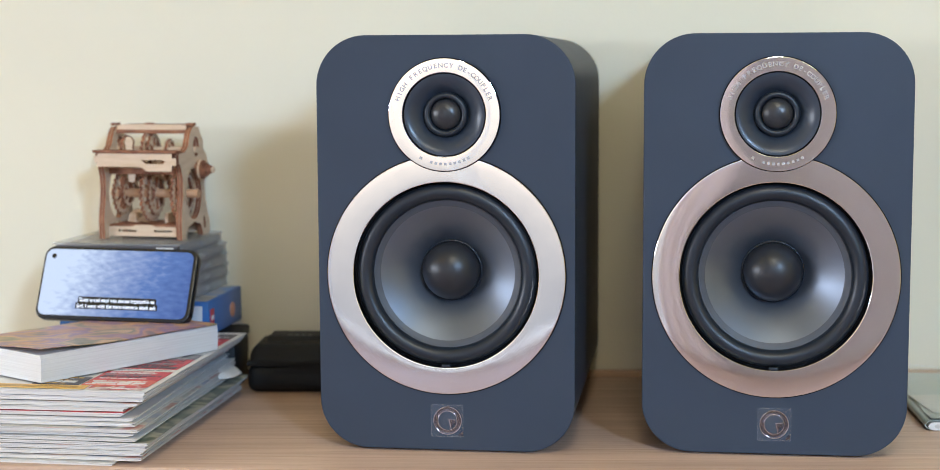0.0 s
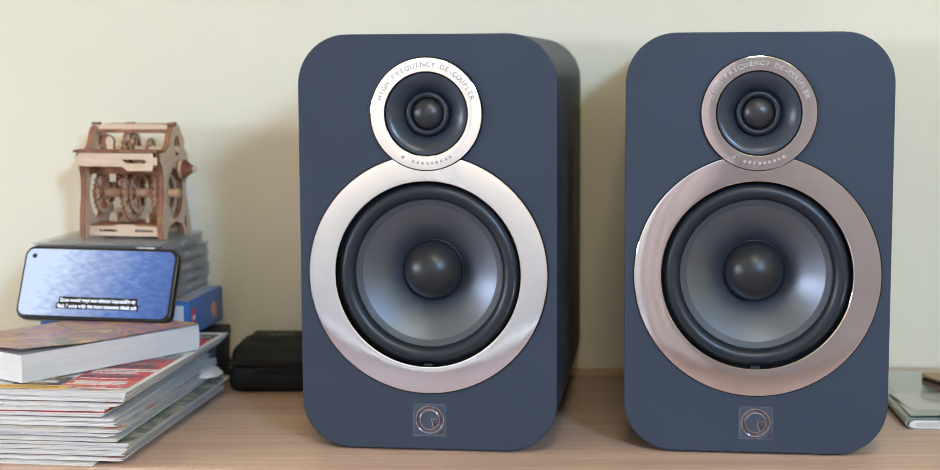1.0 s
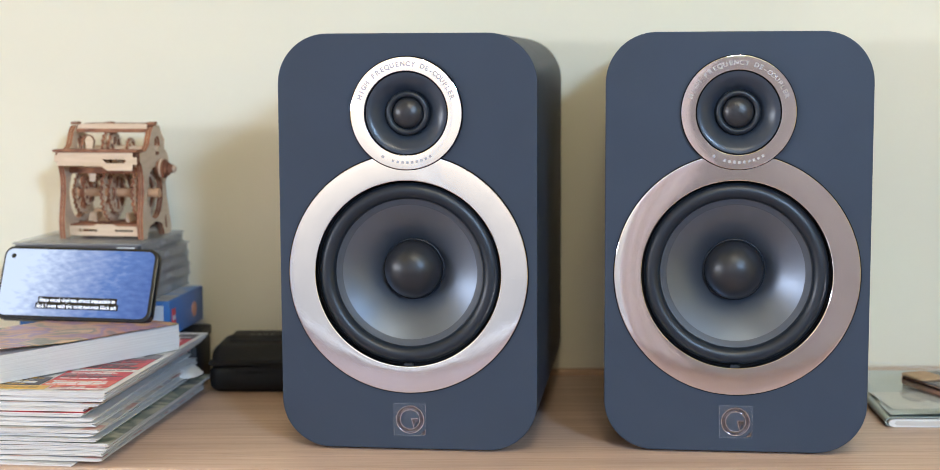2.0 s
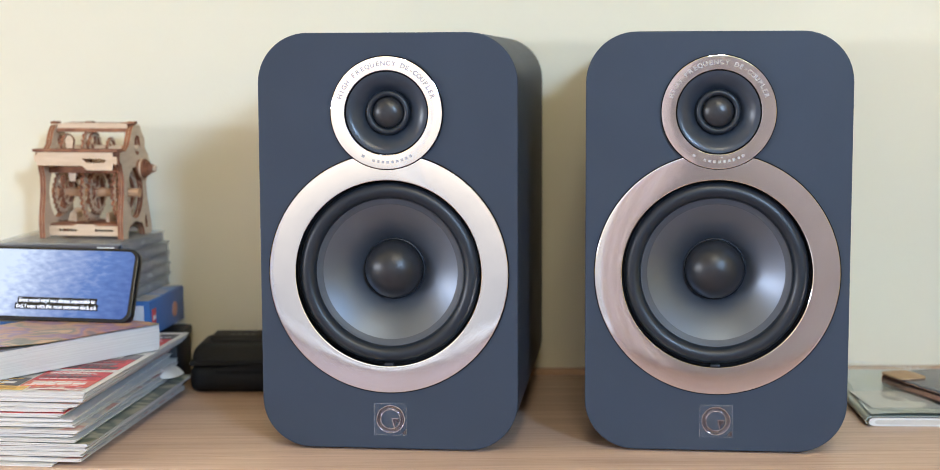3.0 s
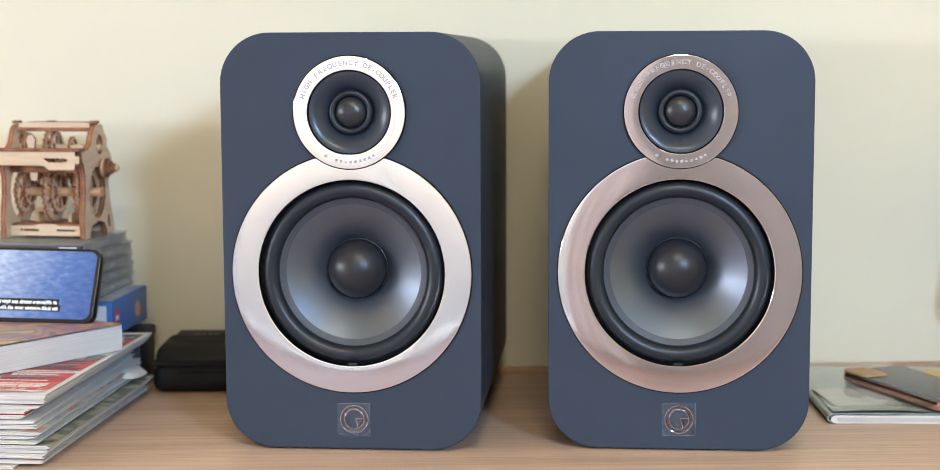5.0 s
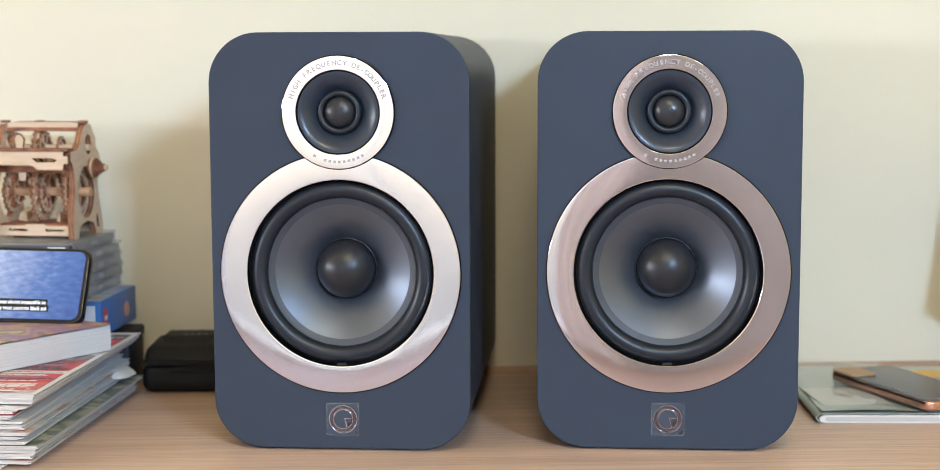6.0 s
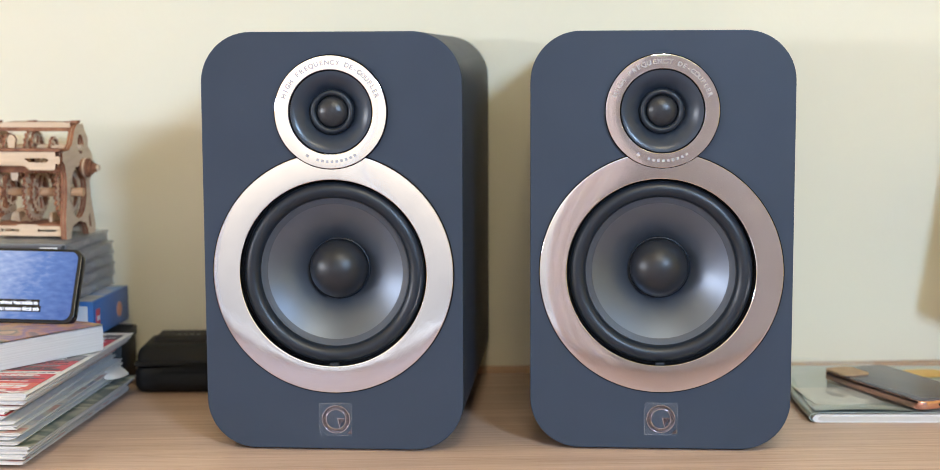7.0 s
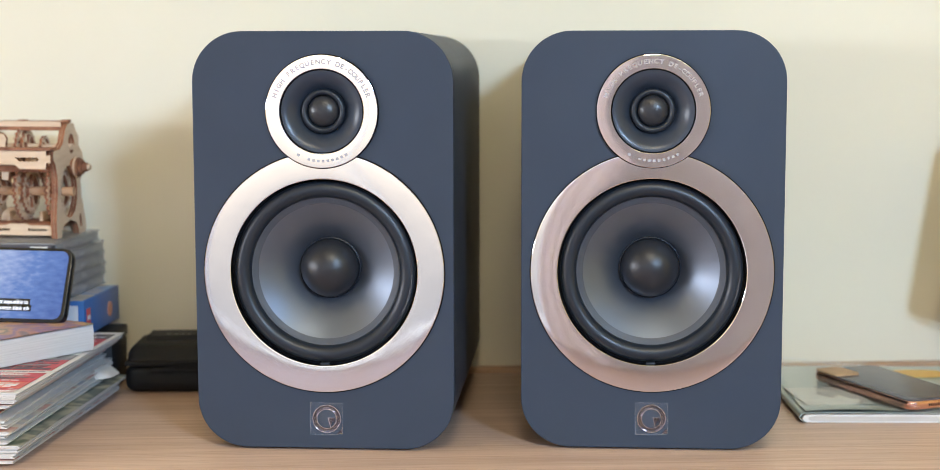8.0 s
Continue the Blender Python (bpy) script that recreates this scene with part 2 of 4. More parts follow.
M["slip"] = material("pale paper slip", (0.66, 0.64, 0.57), 0.5, alt=(0.58, 0.56, 0.50), scale=60)
M["shade"] = material("beige lampshade fabric", (0.60, 0.50, 0.38), 0.85, alt=(0.55, 0.45, 0.33), scale=60, bump=0.5, fine=1200)
M["brass"] = material("aged brass", (0.55, 0.40, 0.20), 0.35, 1.0, scale=60)


def screen_material():
    """A lit phone display: sea water in blue, pale at one corner."""
    m = bpy.data.materials.new("lit display")
    m.use_nodes = True
    n, ln = m.node_tree.nodes, m.node_tree.links.new
    co, mp, nz, gr = n.new("ShaderNodeTexCoord"), n.new("ShaderNodeMapping"), n.new("ShaderNodeTexNoise"), n.new("ShaderNodeSeparateXYZ")
    ln(co.outputs["Object"], mp.inputs["Vector"])
    ln(co.outputs["Object"], gr.inputs[0])
    mp.inputs["Scale"].default_value, mp.inputs["Rotation"].default_value = (70, 70, 170), (0, 0.55, 0)
    nz.inputs["Scale"].default_value, nz.inputs["Detail"].default_value = 1.6, 5
    ln(mp.outputs[0], nz.inputs["Vector"])
    a = n.new("ShaderNodeMath")      # falls from the upper corner with the hole to the far one
    a.operation = "MULTIPLY_ADD"
    a.inputs[1].default_value, a.inputs[2].default_value = -6.5, 0.40
    ln(gr.outputs["X"], a.inputs[0])
    bz = n.new("ShaderNodeMath")
    bz.operation = "MULTIPLY_ADD"
    bz.inputs[1].default_value = 2.6
    ln(gr.outputs["Z"], bz.inputs[0])
    ln(a.outputs[0], bz.inputs[2])
    add = n.new("ShaderNodeMath")
    add.operation = "MULTIPLY_ADD"
    add.inputs[1].default_value = 0.58
    ln(nz.outputs[0], add.inputs[0])
    ln(bz.outputs[0], add.inputs[2])
    ramp = n.new("ShaderNodeValToRGB")
    els = ramp.color_ramp.elements
    els[0].position, els[0].color = 0.10, (0.045, 0.10, 0.30, 1)
    els[1].position, els[1].color = 1.0, (0.82, 0.86, 0.90, 1)
    e = els.new(0.45)
    e.color = (0.13, 0.22, 0.46, 1)
    e = els.new(0.75)
    e.color = (0.40, 0.46, 0.62, 1)
    ln(add.outputs[0], ramp.inputs[0])
    b = n["Principled BSDF"]
    b.inputs["Base Color"].default_value, b.inputs["Roughness"].default_value = (0.01, 0.01, 0.012, 1), 0.12
    ln(ramp.outputs[0], b.inputs["Emission Color"])
    b.inputs["Emission Strength"].default_value = 0.85
    return m


M["display"] = screen_material()
M["caption"] = material("white caption letters", (0.8, 0.8, 0.8), 0.4)
M["caption"].node_tree.nodes["Principled BSDF"].inputs["Emission Color"].default_value = (0.85, 0.9, 1.0, 1)
M["caption"].node_tree.nodes["Principled BSDF"].inputs["Emission Strength"].default_value = 0.7


# ---- building helpers ----
def sharpen(bm, angle=32):
    for f in bm.faces:
        f.smooth = True
    for e in bm.edges:
        e.smooth = len(e.link_faces) == 2 and e.calc_face_angle(0) < radians(angle)


def mesh_of(name, bm, mats, angle=32):
    bm.normal_update()
    sharpen(bm, angle)
    me = bpy.data.meshes.new(name)
    bm.to_mesh(me)
    bm.free()
    for m in (mats if isinstance(mats, (list, tuple)) else [mats]):
        me.materials.append(m)
    return me


def part(name, bm, mats, parent=None, label="", at=None, angle=32):
    ob = new(name, mesh_of(name, bm, mats, angle) if isinstance(bm, bmesh.types.BMesh) else bm)
    if parent:
        ob.parent = parent
    if at is not None:
        ob.matrix_basis = at
    if label:
        tagged(ob, label)
    return ob


def thing(name, label, category, at, group="", kind=""):
    ob = new(name)
    ob.empty_display_size = 0.02
    ob.matrix_basis = at
    return tagged(ob, label, category, group, kind)


def box(x0, x1, y0, y1, z0, z1, bevel=0.0, segs=2, bm=None):
    bm2 = bmesh.new()
    vs = bmesh.ops.create_cube(bm2, size=1)["verts"]
    for v in vs:
        v.co = Vector(((x0 + x1) / 2 + v.co.x * (x1 - x0), (y0 + y1) / 2 + v.co.y * (y1 - y0), (z0 + z1) / 2 + v.co.z * (z1 - z0)))
    if bevel:
        bmesh.ops.bevel(bm2, geom=bm2.edges[:], offset=bevel, segments=segs, profile=0.5, affect="EDGES")
    if bm is None:
        return bm2
    tmp = bpy.data.meshes.new("tmp")
    bm2.to_mesh(tmp)
    bm2.free()
    bm.from_mesh(tmp)
    bpy.data.meshes.remove(tmp)
    return bm


def lathe(profile, segs=96, closed=False):
    """Turns (radius, depth) pairs about the y axis."""
    bm = bmesh.new()
    rings = []
    for r, y in profile:
        if r < 1e-6:
            rings.append([bm.verts.new((0, y, 0))])
        else:
            rings.append([bm.verts.new((r * math.cos(2 * math.pi * i / segs), y, r * math.sin(2 * math.pi * i / segs))) for i in range(segs)])
    pairs = list(zip(rings, rings[1:])) + ([(rings[-1], rings[0])] if closed else [])
    for a, b in pairs:
        for i in range(segs):
            j = (i + 1) % segs
            q = [a[i % len(a)], a[j % len(a)], b[j % len(b)], b[i % len(b)]]
            q = list(dict.fromkeys(q))
            if len(q) > 2:
                bm.faces.new(q)
    bmesh.ops.recalc_face_normals(bm, faces=bm.faces[:])
    return bm


def rounded(w, h, r, n=10, cx=0.0, cy=0.0):
    pts = []
    for k, (sx, sy) in enumerate(((1, 1), (-1, 1), (-1, -1), (1, -1))):
        for i in range(n + 1):
            a = math.pi / 2 * (k + i / n)
            pts.append((cx + sx * (w / 2 - r) + r * math.cos(a), cy + sy * (h / 2 - r) + r * math.sin(a)))
    return pts


def circle(r, n=64, cx=0.0, cy=0.0):
    return [(cx + r * math.cos(2 * math.pi * i / n), cy + r * math.sin(2 * math.pi * i / n)) for i in range(n)]


def plate(name, outlines, thick, mats, bevel=0.0, edge_slot=0, face_slot=0, angle=40):
    """A flat piece in the x-z plane, front at y=0, cut from an outline with holes; cut edges may take another material."""
    cu = bpy.data.curves.new(name, "CURVE")
    cu.dimensions, cu.fill_mode = "2D", "BOTH"
    cu.extrude, cu.bevel_depth, cu.bevel_resolution = thick / 2 - bevel, bevel, 2
    cu.offset = -bevel
    for pts in outlines:
        sp = cu.splines.new("POLY")
        sp.points.add(len(pts) - 1)
        for p, q in zip(sp.points, pts):
            p.co = (q[0], q[1], 0, 1)
        sp.use_cyclic_u = True
    ob = bpy.data.objects.new(name, cu)
    scene.collection.objects.link(ob)
    bpy.context.view_layer.update()
    me = bpy.data.meshes.new_from_object(ob)
    bpy.data.objects.remove(ob)
    bpy.data.curves.remove(cu)
    bm = bmesh.new()
    bm.from_mesh(me)
    bpy.data.meshes.remove(me)
    bmesh.ops.remove_doubles(bm, verts=bm.verts[:], dist=1e-6)
    bm.transform(Matrix.Rotation(radians(90), 4, "X") @ Matrix.Translation((0, 0, -thick / 2)))
    bm.normal_update()
    for f in bm.faces:
        f.material_index = face_slot if abs(f.normal.y) > 0.5 else edge_slot
    return mesh_of(name, bm, mats, angle)


def lettering(name, text, size, mat, depth=0.0001, align="CENTER", bold=0.014):
    """Letters of the built-in font as a mesh in the x-z plane, reading from -y."""
    cu = bpy.data.curves.new(name, "FONT")
    cu.body, cu.size, cu.extrude, cu.align_x, cu.align_y = text, size, depth, align, "CENTER"
    cu.offset = size * bold
    ob = bpy.data.objects.new(name, cu)
    scene.collection.objects.link(ob)
    bpy.context.view_layer.update()
    me = bpy.data.meshes.new_from_object(ob)
    bpy.data.objects.remove(ob)
    bpy.data.curves.remove(cu)
    me.transform(Matrix.Rotation(radians(90), 4, "X"))
    me.materials.clear()
    me.materials.append(mat)
    return me


# ---- the room ----
def slab(name, bm, mat, label):
    return tagged(part(name, bm, mat), label, "", "", "structure")


def pierced_wall(name, along, at, lo, hi, holes, thick, mat, label):
    """A wall with openings side by side: blocks round them in one mesh."""
    bm = bmesh.new()
    spans, edge = [], lo
    for a0, a1, z0, z1 in holes:
        spans += [(edge, a0, FLOOR_Z, CEIL_Z), (a0, a1, FLOOR_Z, z0), (a0, a1, z1, CEIL_Z)]
        edge = a1
    for p0, p1, q0, q1 in spans + [(edge, hi, FLOOR_Z, CEIL_Z)]:
        if along == "y":
            box(at - thick, at, p0, p1, q0, q1, bm=bm)
        else:
            box(p0, p1, at - thick, at, q0, q1, bm=bm)
    return slab(name, bm, mat, label)


slab("wall_north", box(WEST - 0.2, EAST + 0.2, WALL_Y, WALL_Y + 0.15, FLOOR_Z, CEIL_Z), M["wall"], "cream painted plaster wall behind the shelf")
pierced_wall("wall_west", "y", WEST, SOUTH - 0.2, WALL_Y, [WIN_W], 0.2, M["bounce_wall"], "unseen wall tinted yellow for warm bounce, with a strip window")
pierced_wall("wall_south", "x", SOUTH, WEST, EAST, [GLOW_DOOR_S, WIN_S], 0.2, M["grey_wall"], "grey painted wall with a window and an added glowing opening")
slab("wall_east", box(EAST, EAST + 0.15, SOUTH - 0.2, WALL_Y, FLOOR_Z, CEIL_Z), M["bounce_wall"], "unseen wall tinted yellow for warm bounce")
slab("floor", box(WEST - 0.2, EAST + 0.2, SOUTH - 0.2, WALL_Y + 0.15, FLOOR_Z - 0.1, FLOOR_Z), M["floor"], "reddish brown wooden floor")
slab("ceiling", box(WEST - 0.2, EAST + 0.2, SOUTH - 0.2, WALL_Y + 0.15, CEIL_Z, CEIL_Z + 0.1), M["ceiling"], "unseen ceiling tinted yellow for warm bounce")


def window_frame(name, w, h, at, label="white painted window frame with a centre bar"):
    ob = thing(name, label, "window", at, kind="structure")
    part("frame", plate("frame", [rounded(w, h, 0.004, 2), rounded(w - 0.06, h - 0.06, 0.004, 2)[::-1]], 0.06, [M["frame_white"]]), None, ob)
    part("mullion", box(-0.025, 0.025, 0, 0.05, -h / 2 + 0.03, h / 2 - 0.03, 0.004), M["frame_white"], ob)
    return ob


window_frame("window_1", 2.2, 0.40, pose(WEST - 0.03, -1.70, 0.52, 0, 0, 90))
window_frame("window_2", 0.36, 0.46, pose(1.12, SOUTH - 0.03, 1.25, 0, 0, 180))
# Frame of the made-up glowing opening.
window_frame("door_1", 1.20, 1.95, pose(-0.90, SOUTH - 0.03, 0.475, 0, 0, 180), "added white frame of the unseen glowing opening, with a centre bar")


def curtain(x0, x1, folds):
    """A hanging cloth in soft upright folds, in front of the south wall; added unseen to streak the ring reflections.
    """
    ob = thing("curtain", "added unseen lilac curtain that streaks the ring reflections", "curtain", pose((x0 + x1) / 2, SOUTH + 0.075, FLOOR_Z), "curtains at the glass door")
    bm = bmesh.new()
    nx, nz, half = folds * 12, 10, (x1 - x0) / 2
    g = [[bm.verts.new((-half + 2 * half * i / nx, 0.028 * math.sin(2 * math.pi * folds * i / nx + 0.5 * math.sin(j * 0.6)), 0.02 + 2.06 * j / nz)) for i in range(nx + 1)] for j in range(nz + 1)]
    for j in range(nz):
        for i in range(nx):
            bm.faces.new((g[j][i], g[j][i + 1], g[j + 1][i + 1], g[j + 1][i]))
    geo_ = bmesh.ops.extrude_face_region(bm, geom=bm.faces[:])
    for v in geo_["geom"]:
        if isinstance(v, bmesh.types.BMVert):
            v.co.y += 0.0012
    bmesh.ops.recalc_face_normals(bm, faces=bm.faces[:])
    part("cloth", bm, M["curtain"], ob)
    part("rail", box(-half - 0.03, half + 0.03, -0.012, 0.012, 2.085, 2.105, 0.004), M["frame_white"], ob)
    return ob


# Made-up curtains, placed only for what the metal rings mirror.
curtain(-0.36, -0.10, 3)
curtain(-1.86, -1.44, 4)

# ---- unseen ceiling lamp behind the camera, added for the warm fill in the shadows ----
cl = thing("ceiling_lamp", "unseen lit round ceiling lamp with a warm frosted diffuser", "lamp", pose(LAMP[0], LAMP[1], CEIL_Z, -90))
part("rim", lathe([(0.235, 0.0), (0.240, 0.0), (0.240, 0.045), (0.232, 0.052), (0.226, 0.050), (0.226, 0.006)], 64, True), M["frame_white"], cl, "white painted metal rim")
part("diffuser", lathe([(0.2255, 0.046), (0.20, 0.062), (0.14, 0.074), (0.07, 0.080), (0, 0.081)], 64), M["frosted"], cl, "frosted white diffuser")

# ---- the sideboard ----
side = thing("sideboard", "long pale oak sideboard with a smooth top", "sideboard", pose(0, 0, 0))


def skewed(x0, x1, inset, y1, z0, z1, bevel, segs=3):
    """A board whose front edge runs slightly askew to the wall."""
    bm_ = box(x0, x1, -1, y1, z0, z1)
    for v in bm_.verts:
        if v.co.y < -0.5:
            v.co.y = -0.0235 - 0.06 * (v.co.x + 0.24) + inset
    bmesh.ops.bevel(bm_, geom=bm_.edges[:], offset=bevel, segments=segs, profile=0.5, affect="EDGES")
    return bm_


part("top_board", skewed(-1.1, 1.1, 0, WALL_Y - 0.016, -0.028, 0, 0.0025), M["oak"], side)
part("back_edging", box(-1.1, 1.1, WALL_Y - 0.0155, WALL_Y - 0.001, -0.028, 0.0045, 0.0015), M["strip"], side, "darker wooden edging along the wall")
part("carcass", skewed(-1.07, 1.07, 0.018, WALL_Y - 0.004, FLOOR_Z, -0.0285, 0.002, 1), M["oak"], side)


# ---- loudspeakers ----
W, H, D, CORNER = 0.2005, 0.3240, 0.300, 0.0385
FEET = 0.0016
ZT, RT = 0.2632, 0.0428       # tweeter ring: height of its centre, radius
ZW, RW = 0.1393, 0.0928       # woofer ring


def make_speaker(at):
    sp = thing("loudspeaker", "dark graphite two-way bookshelf loudspeaker with metal driver rings", "loudspeaker", at, "pair of loudspeakers")
    shape = rounded(W, H - FEET, CORNER, 14, 0, (H + FEET) / 2)
    for fx in (-0.062, 0.062):
        for fy in (0.030, 0.268):
            part("rubber_foot", lathe([(0, 0), (0.0070, 0), (0.0080, 0.0004), (0.0080, FEET + 0.0003), (0, FEET + 0.0003)], 20), M["black_gap"], sp, "flat black rubber foot",
                 Matrix.Translation((fx, fy, 0)) @ Matrix.Rotation(radians(90), 4, "X"))
    # cabinet sleeve behind the baffle, closed at the back
    bm = bmesh.new()
    loops = []
    for y, inset in ((0.0125, 0), (D - 0.003, 0), (D - 0.001, 0.001), (D, 0.003)):
        loops.append([bm.verts.new((x * (1 - inset / 0.1), y, H / 2 + (z - H / 2) * (1 - inset / 0.16))) for x, z in shape])
    for a, b in zip(loops, loops[1:]):
        for i in range(len(a)):
            j = (i + 1) % len(a)
            bm.faces.new((a[i], a[j], b[j], b[i]))
    bm.faces.new(loops[-1])
    bmesh.ops.recalc_face_normals(bm, faces=bm.faces[:])
    part("cabinet", bm, M["graphite"], sp)
    part("baffle", plate("baffle", [shape, circle(0.083, 72, 0, ZW)[::-1], circle(0.0375, 48, 0, ZT)[::-1]], 0.0124, [M["graphite"]], 0.0009, angle=10), None, sp)

    def turned(name, z, profile, mat, segs=128, label="", y=0.0, parent=None):
        ob = part(name, lathe(profile, segs), mat, parent or sp, label, Matrix.Translation((0, y, z)) if parent is None else None, 3 if name.endswith("ring") else 32)
        return ob

    # woofer
    turned("woofer_gasket", ZW, [(0.0938, 0.0006), (0.0938, -0.0004), (0.0915, -0.0005)], M["black_gap"])
    turned("woofer_ring", ZW, [(0.0930, 0.0), (0.0930, -0.0011), (0.0929, -0.0014), (0.0927, -0.00155), (0.0924, -0.0016), (0.0921, -0.00161), (0.0880, -0.00164), (0.0825, -0.00167), (0.0770, -0.00164),
                               (0.0733, -0.00161), (0.0730, -0.0016), (0.0726, -0.00155), (0.0724, -0.0014), (0.0723, -0.0011), (0.0723, 0.0085)], M["chrome"], 160, "satin polished metal ring")
    wf = turned("woofer", ZW, [(0.0722, 0.0086), (0.0712, 0.0086), (0.0708, 0.0070), (0.0700, 0.0066)], M["black_gap"], 128)
    roll = [(0.0642 + 0.0062 * math.cos(a), 0.0072 - 0.0062 * math.sin(a)) for a in [math.pi * i / 14 for i in range(15)]]
    turned("surround", 0, [(0.0710, 0.0080)] + roll + [(0.0576, 0.0080)], M["rubber"], 128, "black rubber surround", parent=wf)
    turned("cone_edge", 0, [(0.0578, 0.0078), (0.0560, 0.0082), (0.0528, 0.0098)], M["step"], 128, parent=wf)
    cone = [(0.0528 + (0.0222 - 0.0528) * k, 0.0098 + 0.0260 * (0.72 * k + 0.28 * k ** 3)) for k in [i / 16 for i in range(17)]]
    turned("cone", 0, cone, M["cone"], 128, "grey coated cone", parent=wf)
    turned("cap_collar", 0, [(0.0246, 0.0335), (0.0243, 0.0316), (0.0235, 0.0311), (0.0230, 0.0317)], M["rubber"], 96, parent=wf)
    cap = [(0.0231 * math.sin(a), 0.0312 - 0.0200 * math.cos(a)) for a in [math.pi / 2 * i / 14 for i in range(15)]]
    turned("dust_cap", 0, cap, M["cap"], 96, "matt black dust cap", parent=wf)
    part("tab", box(-0.0034, 0.0034, -0.0012, 0.004, -0.0722, -0.0700, 0.0004), M["rubber"], wf)
    # tweeter, its ring lies over the woofer ring
    turned("tweeter_gasket", ZT, [(0.0437, 0.0006), (0.0437, -0.0019), (0.0425, -0.0020)], M["black_gap"])
    turned("tweeter_ring", ZT, [(0.0430, 0.0), (0.0430, -0.0031), (0.0429, -0.0033), (0.0426, -0.0034), (0.0423, -0.00341), (0.0375, -0.00342), (0.0329, -0.00341), (0.0326, -0.0034), (0.0323, -0.0033),
                                (0.0322, -0.0031), (0.0322, -0.0008)], M["chrome"], 128, "satin polished metal ring with etched words")
    tw = turned("tweeter", ZT, [(0.0330, -0.0006), (0.0318, -0.0020), (0.0314, -0.0021), (0.0310, -0.0017)], M["black_gap"], 112)
    horn = [(0.0312 + (0.0176 - 0.0312) * k, -0.0018 + 0.0105 * (k ** 1.9)) for k in [i / 14 for i in range(15)]]
    turned("waveguide", 0, horn + [(0.0172, 0.0092)], M["waveguide"], 112, "smooth grey waveguide", parent=tw)
    ro = [(0.0147 + 0.0025 * math.cos(a), 0.0064 - 0.0030 * math.sin(a)) for a in [math.pi * i / 10 for i in range(11)]]
    turned("dome_surround", 0, [(0.0172, 0.0092)] + ro + [(0.0119, 0.0072)], M["rubber"], 80, parent=tw)
    dm = [(0.0119 * math.sin(a), 0.0076 - 0.0070 * math.cos(a)) for a in [math.pi / 2 * i / 12 for i in range(13)]]
    turned("dome", 0, dm, M["dome"], 80, "coated fabric dome", parent=tw)

    # words round the tweeter ring
    def arc_words(words, a0, a1, r, size):
        n = len(words)
        for i, ch in enumerate(words):
            if ch == " ":
                continue
            a = radians(a0 + (a1 - a0) * i / (n - 1))
            m = Matrix.Translation((r * math.cos(a), -0.00352, ZT + r * math.sin(a))) @ Matrix.Rotation(math.pi / 2 - a, 4, "Y")
            part("letter", lettering("letter", ch, size, M["etch"], 0.0002, bold=0.023), None, sp, at=m)

    arc_words("HIGH", 161, 143, 0.0375, 0.0050)
    arc_words("FREQUENCY", 131.5, 81, 0.0375, 0.0050)
    arc_words("DE-COUPLER", 70, 19.5, 0.0375, 0.0050)

    def arc_bar(a0, a1, r0, r1):
        n = max(2, int(abs(a1 - a0) / 3))
        pts = [(r0 * math.cos(radians(a0 + (a1 - a0) * i / n)), ZT + r0 * math.sin(radians(a0 + (a1 - a0) * i / n))) for i in range(n + 1)]
        pts += [(r1 * math.cos(radians(a1 + (a0 - a1) * i / n)), ZT + r1 * math.sin(radians(a1 + (a0 - a1) * i / n))) for i in range(n + 1)]
        part("etched_bar", plate("etched_bar", [pts], 0.00016, [M["etch"]]), None, sp, at=Matrix.Translation((0, -0.0036, 0)))

    arc_bar(-120.5, -117, 0.0366, 0.0386)
    for i in range(9):
        a = -105.5 + 45 * i / 8
        arc_bar(a - 1.5, a + 1.5, 0.0366, 0.0386)

    # badge: a raised ring with a notch piece under a square of clear film
    badge = part("badge", lathe([(0.0112, 0.0), (0.0112, -0.0007), (0.0107, -0.0012), (0.0101, -0.0009), (0.0083, -0.0009), (0.0078, -0.0012), (0.0072, -0.0007), (0.0072, 0.0)], 72),
                 M["chrome_dark"], sp, "dark metal ring badge", Matrix.Translation((0.001, -0.0003, 0.0252)))
    # Thin bright rings stand in for glints along the badge's edges.
    for r_ in (0.0109, 0.0075):
        part("rim", lathe([(r_ + 0.00028 * math.cos(a), -0.0010 - 0.00028 * math.sin(a)) for a in [math.pi * q / 3 for q in range(6)]], 64, True), M["chrome"], badge, "thin bright ring standing in for an edge glint")
    part("notch", plate("notch", [[(0.0010, 0.0008), (0.0062, 0.0008), (0.0064, -0.0034), (0.0048, -0.0016), (0.0028, -0.0062)]], 0.0012, [M["chrome_dark"]]), None, badge,
         at=Matrix.Translation((0, -0.0012, 0)))
    # Bright outline drawn in place of the glint on the notch.
    part("notch_edge", plate("notch_edge", [[(0.0008, 0.0011), (0.0065, 0.0011), (0.0065, 0.0008), (0.0012, 0.0008), (0.0031, -0.0060), (0.0028, -0.0066)]], 0.0004, [M["chrome"]]), None, badge,
         at=Matrix.Translation((0, -0.0016, 0)))
    part("corner_chip", plate("corner_chip", [[(0.0122, -0.0075), (0.0122, -0.0118), (0.0080, -0.0118)]], 0.0008, [M["chrome_dark"]]), None, badge,
         at=Matrix.Translation((0, -0.0008, 0)))
    bm = bmesh.new()
    k = 14
    grid = [[bm.verts.new((-0.0127 + 0.0254 * i / k, -0.0021 - 0.00035 * noise.noise(Vector((i * 0.6, j * 0.6, 3))), -0.0124 + 0.0254 * j / k)) for i in range(k + 1)] for j in range(k + 1)]
